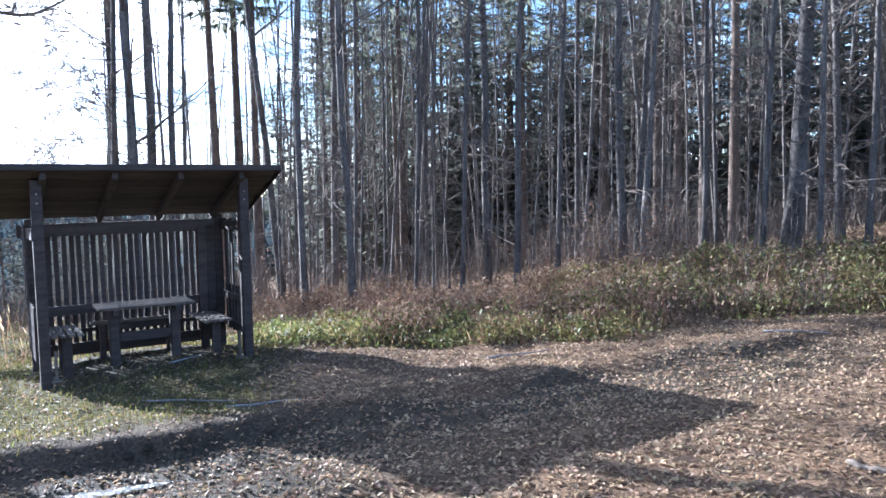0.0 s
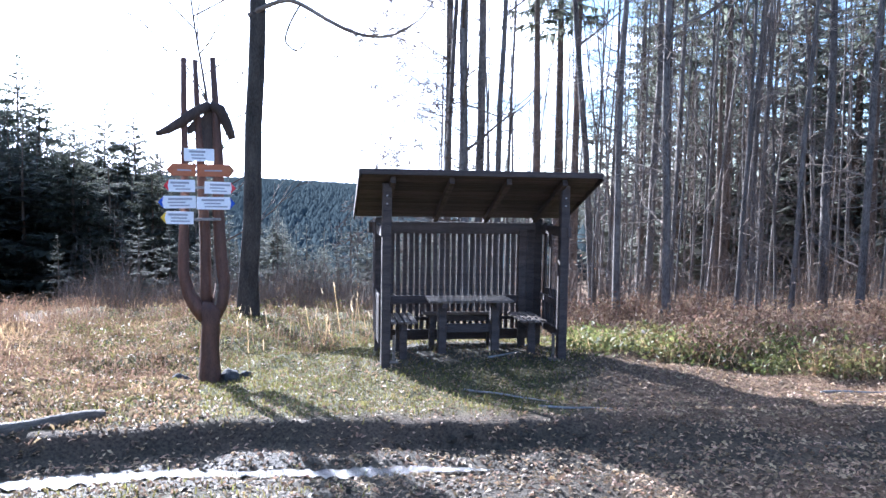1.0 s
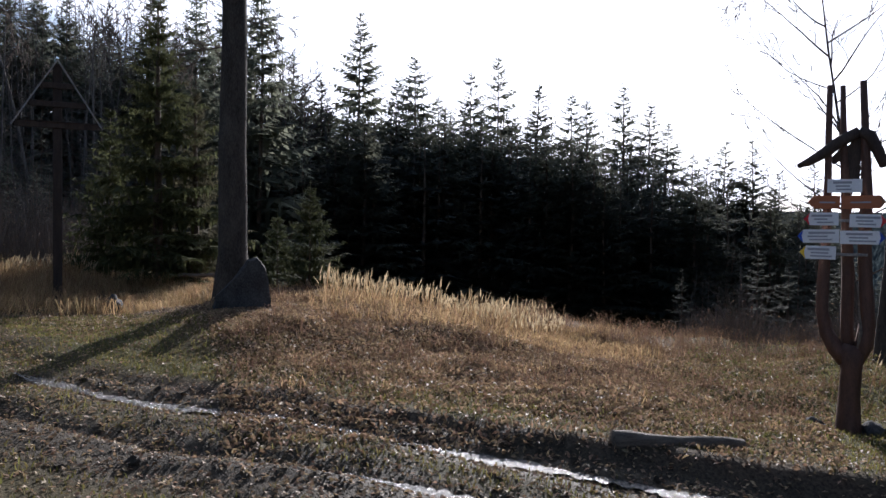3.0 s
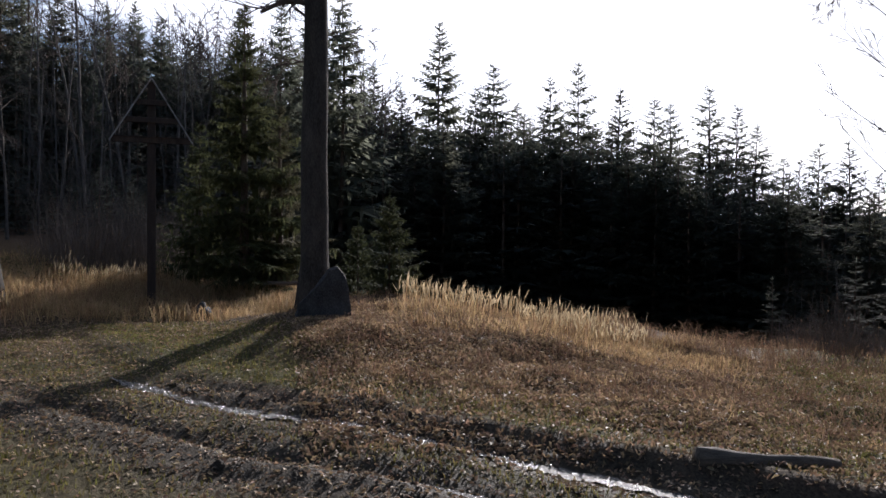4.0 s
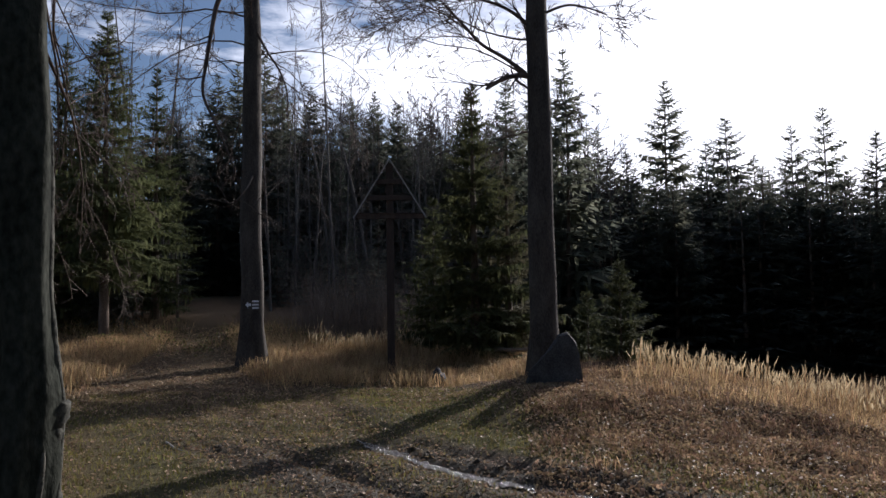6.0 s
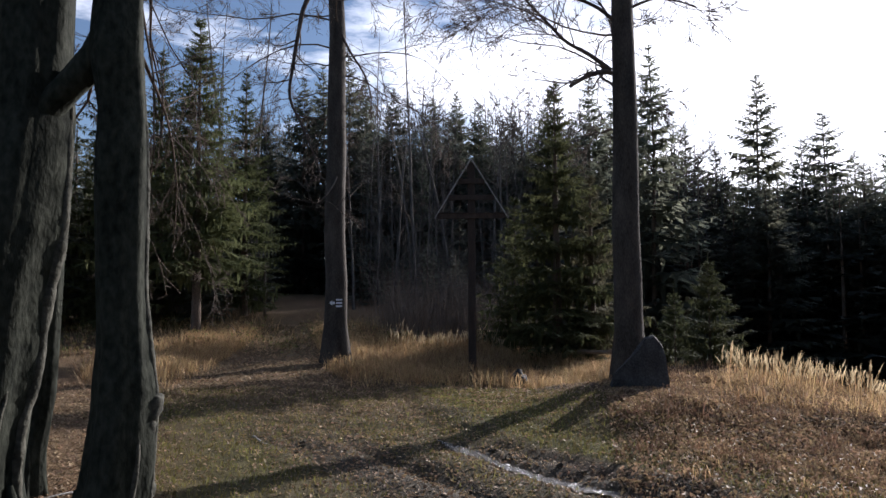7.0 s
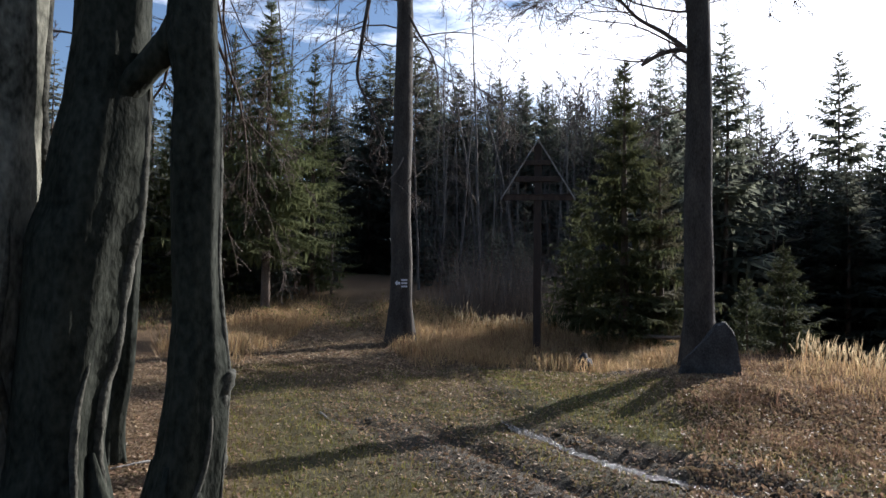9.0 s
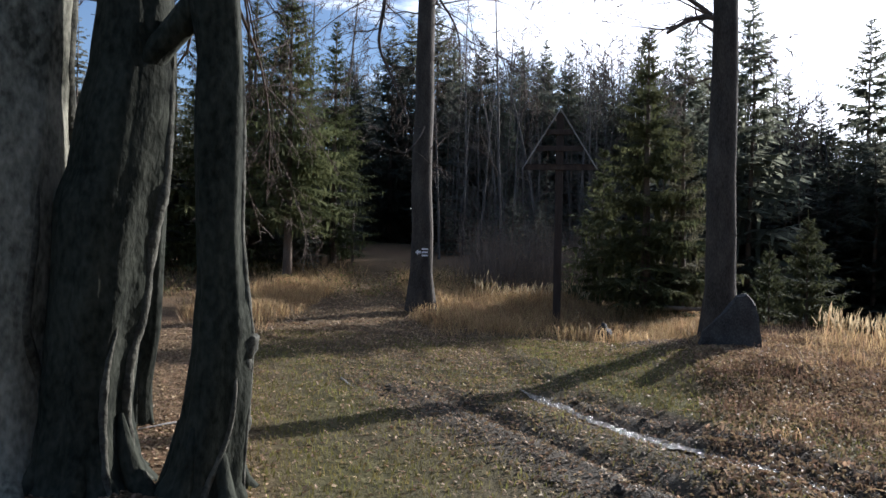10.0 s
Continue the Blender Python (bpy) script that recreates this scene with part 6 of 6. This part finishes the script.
def tuft_like(x, y):
    az, r = np.degrees(np.arctan2(-x, y)), np.hypot(x, y)
    off, side = track_side(x, y)
    right = step01(az, 81, 85) * step01(r, 14.9, 16.2) * (side > 0)
    left = step01(off, 0.1, 0.5) * step01(off, 3.2, 1.6) * step01(r, 14.5, 17.5) * (side < 0)
    return np.maximum(right, left) * step01(off, 0.0, 0.35) * step01(r, 27, 22) * (0.3 + 0.8 * value_noise(x, y, 0.9, 53))


x, y = polar(90000, 80, 122, 13.5, 27, tuft_like, 1.0)
v, t, _ = blades(x, y, 0.44, 0.006, 1.1, tall_by=0.6 + 0.9 * value_noise(x, y, 0.8, 57))
stuff("straw_tufts", mesh_np("straw_tufts", v, t, M_STRAW), "blond feathery tufts of dead grass", "grass")


# tall reed-like grass with pale heads along the meadow's brow
def seed_stand(n, a0, a1, r0, r1, tall, name, label, head=0.17):
    x, y = polar(n, a0, a1, r0, r1, lambda x, y: np.clip(1.8 * value_noise(x, y, 0.9, 55) - 0.25, 0.05, 1), 1.0)
    az = np.degrees(np.arctan2(-x, y))
    keep = R.rand(len(x)) < step01(az, a0, a0 + 3) * step01(az, a1, a1 - 2)
    x, y = x[keep], y[keep]
    z = height(x, y)
    m = len(x)
    h = tall * R.uniform(0.6, 1.2, m) * (0.6 + 0.7 * value_noise(x, y, 0.8, 56))
    a = R.normal(2.4, 1.2, m)
    bow = h * R.uniform(0.05, 0.45, m)
    lx, ly = np.cos(a) * bow, np.sin(a) * bow
    b = R.uniform(0, 2 * np.pi, m)
    wx, wy = np.cos(b) * 0.005, np.sin(b) * 0.005
    v = np.empty((m, 4, 3))
    v[:, 0] = np.stack([x - wx, y - wy, z], 1)
    v[:, 1] = np.stack([x + wx, y + wy, z], 1)
    v[:, 2] = np.stack([x + lx + wx, y + ly + wy, z + h], 1)
    v[:, 3] = np.stack([x + lx - wx, y + ly - wy, z + h], 1)
    k = np.arange(m)[:, None] * 4
    stand = thing(name, (0, 0, 0), label, "grass")
    stand["kind"] = "stuff"
    part("stems", mesh_np("stems", v.reshape(-1, 3), np.concatenate([k + [0, 1, 2], k + [0, 2, 3]]), M_STRAW), None, stand)
    # each head: two crossed spindles
    hv, ht = [], []
    tip = np.stack([x + lx, y + ly, z + h], 1)
    way = np.stack([lx * 1.4, ly * 1.4, h * 0.9], 1)
    way /= np.linalg.norm(way, axis=1)[:, None]
    base = 0
    for ang in (0.0, np.pi / 2):
        sd = np.stack([np.cos(b + ang), np.sin(b + ang), 0 * b], 1) * (0.013 * R.uniform(0.6, 1.3, m))[:, None]
        ln = (head * R.uniform(0.7, 1.3, m))[:, None]
        q = np.empty((m, 4, 3))
        q[:, 0], q[:, 1], q[:, 2], q[:, 3] = tip - way * ln * 0.35, tip + sd, tip + way * ln * 0.75, tip - sd
        hv.append(q.reshape(-1, 3))
        ht.append(np.concatenate([k + [0, 1, 2], k + [0, 2, 3]]) + base)
        base += m * 4
    part("heads", mesh_np("heads", np.concatenate(hv), np.concatenate(ht), M_SEED), None, stand)
    v, t, _ = blades(x, y, tall * 0.5, 0.007, 0.9)
    part("blades", mesh_np("blades", v, t, M_STRAW), None, stand)


seed_stand(1600, 58.5, 78.4, 14.0, 17.8, 0.45, "tall_grass", "tall dry grass with pale sunlit seed heads on the meadow's brow")
seed_stand(420, 91, 102, 19.5, 21.5, 0.62, "reed_grass", "thin stand of reed grass with pale plumes")
seed_stand(60, 26, 40, 11.8, 13.5, 0.60, "reed_grass", "thin stand of dry grass with pale plumes", 0.12)


# dead ferns, brambles and saplings beside the wood
def thicket(name, label, clumps, a0, a1, r0, r1, tall, wide, leaf_mat, stem_mat, size, per=130, stems=26, power=0.9):
    """Undergrowth as many separate clumps: arching stems, and leaves thickest near each clump's outside."""
    ob = thing(name, (0, 0, 0), label, "undergrowth")
    ob["kind"] = "stuff"
    cx, cy = polar(clumps, a0, a1, r0, r1, None, power)
    m = len(cx)
    ch, cw = tall * R.uniform(0.45, 1.15, m), wide * R.uniform(0.5, 1.3, m)

    def inside(n):
        i = np.repeat(np.arange(m), n)
        u = R.normal(size=(len(i), 3))
        u /= np.linalg.norm(u, axis=1)[:, None]
        u *= (R.rand(len(i)) ** 0.45)[:, None]
        return i, u

    i, u = inside(per)
    x, y = cx[i] + u[:, 0] * cw[i], cy[i] + u[:, 1] * cw[i]
    z = height(x, y) + np.abs(u[:, 2]) * ch[i] + 0.02
    part("leaves", leaf_mesh("leaves", x, y, z, size, leaf_mat, 0.8, 0.2), None, ob)
    i, u = inside(stems)
    x, y = cx[i] + u[:, 0] * cw[i] * 0.8, cy[i] + u[:, 1] * cw[i] * 0.8
    v, t, _ = blades(x, y, 1.0, 0.005, 0.9, tall_by=ch[i] * 1.25)
    part("stems", mesh_np("stems", v, t, stem_mat), None, ob)


thicket("bramble_thicket", "green bramble thicket along the woodland edge", 150, -42, -9, 11.3, 15.8, 0.55, 0.65, M_BRAMBLE, M_RUST, 0.042, 170, 16)
thicket("dead_fern", "rust-brown dead growth among the brambles", 90, -42, -9, 11.2, 15.8, 0.56, 0.5, M_RUST, M_TWIG, 0.036, 110, 30)
thicket("dead_fern", "rust-brown dead ferns and stems before the wood", 120, -18, 6, 10.4, 15.5, 0.62, 0.55, M_RUST, M_RUST, 0.036, 140, 18)
thicket("bramble_thicket", "low yellow-green brambles beside the shelter", 80, -14, 10, 9.9, 13.5, 0.42, 0.5, M_BRAMBLE, M_STRAW, 0.040, 110, 7)
thicket("bramble_thicket", "yellow-green bramble leaves beside the shelter, coloured as sunlit", 60, -1, 14, 10.2, 13.6, 0.32, 0.5, M_BRAMBLE_LIT, M_STRAW, 0.036, 120, 10)
thicket("dead_fern", "rust-brown dead ferns and stems before the wood", 70, 0, 16, 13.5, 19.5, 0.60, 0.6, M_RUST, M_RUST, 0.038, 110, 18)
thicket("meadow_weeds", "rust-brown dead meadow weeds", 190, 44, 84, 8.6, 17.5, 0.22, 0.42, M_RUST, M_RUST, 0.018, 70, 24)
thicket("meadow_weeds", "low golden dead weeds and leaves in the meadow", 120, 44, 82, 8.0, 15.5, 0.14, 0.40, M_LEAF, M_STRAW, 0.022, 60, 24)
thicket("meadow_weeds", "rust-brown dead weeds on the meadow's brow", 150, 38, 72, 15.0, 22.0, 0.40, 0.5, M_RUST, M_RUST, 0.022, 60, 36)
thicket("meadow_weeds", "olive-brown dying weeds behind the signpost and shelter", 90, 26, 50, 11.2, 17.0, 0.36, 0.5, M_BRAMBLE, M_RUST, 0.024, 90, 22)
thicket("bramble_thicket", "low dark growth at the edge of the spruces", 70, 98, 130, 20.0, 26.0, 0.5, 0.7, M_BRAMBLE, M_STRAW, 0.04, 90, 26)
thicket("sapling_thicket", "rust-leaved saplings at the wood's edge", 14, -17, -10, 14.5, 16.5, 1.7, 0.5, M_RUST, M_TWIG, 0.036, 190, 40)
thicket("sapling_thicket", "thin bare shrubs at the edge of the wooded slope", 34, 91, 101, 22.0, 27.0, 2.3, 1.0, M_STRAW, M_TWIG, 0.016, 60, 110)
thicket("sapling_thicket", "thin bare shrubs on the valley's brow", 70, 24, 50, 17.5, 24.0, 1.3, 0.8, M_RUST, M_TWIG, 0.026, 60, 120)
thicket("woodland_saplings", "thin saplings and dead stems under the trees", 150, -50, 24, 17.0, 34.0, 1.7, 0.9, M_RUST, M_TWIG, 0.036, 60, 60)

# clods thrown up along the ruts
clod_rng = random.Random(9)
bm = bmesh.new()
bmesh.ops.create_icosphere(bm, subdivisions=2, radius=1.0)
for v_ in bm.verts:
    v_.co *= 1 + 0.9 * noise.noise(v_.co * 1.7) + 0.5 * noise.noise(v_.co * 4)
clod_mesh = bpy.data.meshes.new("clod")
bm.to_mesh(clod_mesh)
bm.free()
clod_mesh.materials.append(M_CLOD)
for k in range(70):
    x = clod_rng.uniform(-10, -1)
    d = clod_rng.choice((-0.30, -0.42, -0.42, -1.3, -1.7, -2.4)) + clod_rng.uniform(-0.2, 0.2)
    y = float(np.interp(x, BANK_X, BANK_Y)) + d / 0.8
    s = clod_rng.uniform(0.018, 0.040)
    ob = new("clod", clod_mesh)
    ob.matrix_world = Matrix.Translation((x, y, hz(x, y) + s * 0.2)) @ pose(0, 0, 0, clod_rng.uniform(0, 90), 0, clod_rng.uniform(0, 360)) @ Matrix.Diagonal((s * 1.3, s, s * 0.7, 1))
    tagged(ob, "dark wet clod of soil beside the rut", "clod", "clods along the ruts")

# crumbs of wet soil over the ruts
def crumbs(n, size):
    x, y = scatter(n, -11, 3.5, -3, 8.5, lambda x, y: mud_mask(x, y, bank_distance(x, y)) * (1 - 0.55 * rut(bank_distance(x, y), -0.66, 0.10)))
    m = len(x)
    z = height(x, y)
    s = size * R.uniform(0.4, 1.0, m) * (1 + 0.8 * (R.rand(m) < 0.08))
    a = R.uniform(0, 2 * np.pi, m)
    v = np.empty((m, 8, 3))
    for i in range(4):
        t = a + i * np.pi / 2
        q = s * R.uniform(0.6, 1.3, m)
        v[:, i] = np.stack([x + q * np.cos(t), y + q * np.sin(t), z - s * 0.3], 1)
        q = q * R.uniform(0.3, 0.9, m)
        v[:, 4 + i] = np.stack([x + q * np.cos(t + 0.3), y + q * np.sin(t + 0.3), z + s * R.uniform(0.15, 0.8, m)], 1)
    k = np.arange(m)[:, None] * 8
    t = [k + [i, (i + 1) % 4, 4 + (i + 1) % 4] for i in range(4)] + [k + [i, 4 + (i + 1) % 4, 4 + i] for i in range(4)] + [k + [4, 5, 6], k + [4, 6, 7]]
    stuff("soil_crumbs", mesh_np("soil_crumbs", v.reshape(-1, 3), np.concatenate(t), M_CLOD), "crumbled wet dark soil churned up by wheels", "soil")


crumbs(30000, 0.020)

# far trees on the opposite hill and deep in the woods
def far_cones(n, a0, a1, r0, r1, h0, h1, label, broad=0.28, mat=M_FAR_WOOD):
    az, r = R.uniform(a0, a1, n), r0 + (r1 - r0) * R.rand(n) ** 0.8
    x, y = -r * np.sin(np.radians(az)), r * np.cos(np.radians(az))
    z = height(x, y)
    h = R.uniform(h0, h1, n)
    w = h * R.uniform(0.9, 1.4, n) * broad
    v = np.empty((n, 7, 3))
    for i in range(6):
        q = w * (1.0 if i % 2 else 0.62)
        v[:, i] = np.stack([x + q * math.cos(i * math.pi / 3), y + q * math.sin(i * math.pi / 3), z - 1 + h * R.uniform(0, 0.12, n)], 1)
    v[:, 6] = np.stack([x, y, z + h], 1)
    k = np.arange(n)[:, None] * 7
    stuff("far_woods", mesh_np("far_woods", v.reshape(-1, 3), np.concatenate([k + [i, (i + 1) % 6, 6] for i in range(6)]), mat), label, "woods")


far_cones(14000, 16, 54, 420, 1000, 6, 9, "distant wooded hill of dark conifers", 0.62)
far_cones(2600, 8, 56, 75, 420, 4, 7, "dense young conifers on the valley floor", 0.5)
far_cones(1500, -75, 22, 85, 300, 7, 15, "dark forest far behind the beeches", 0.28, M_NEEDLE_DEEP)
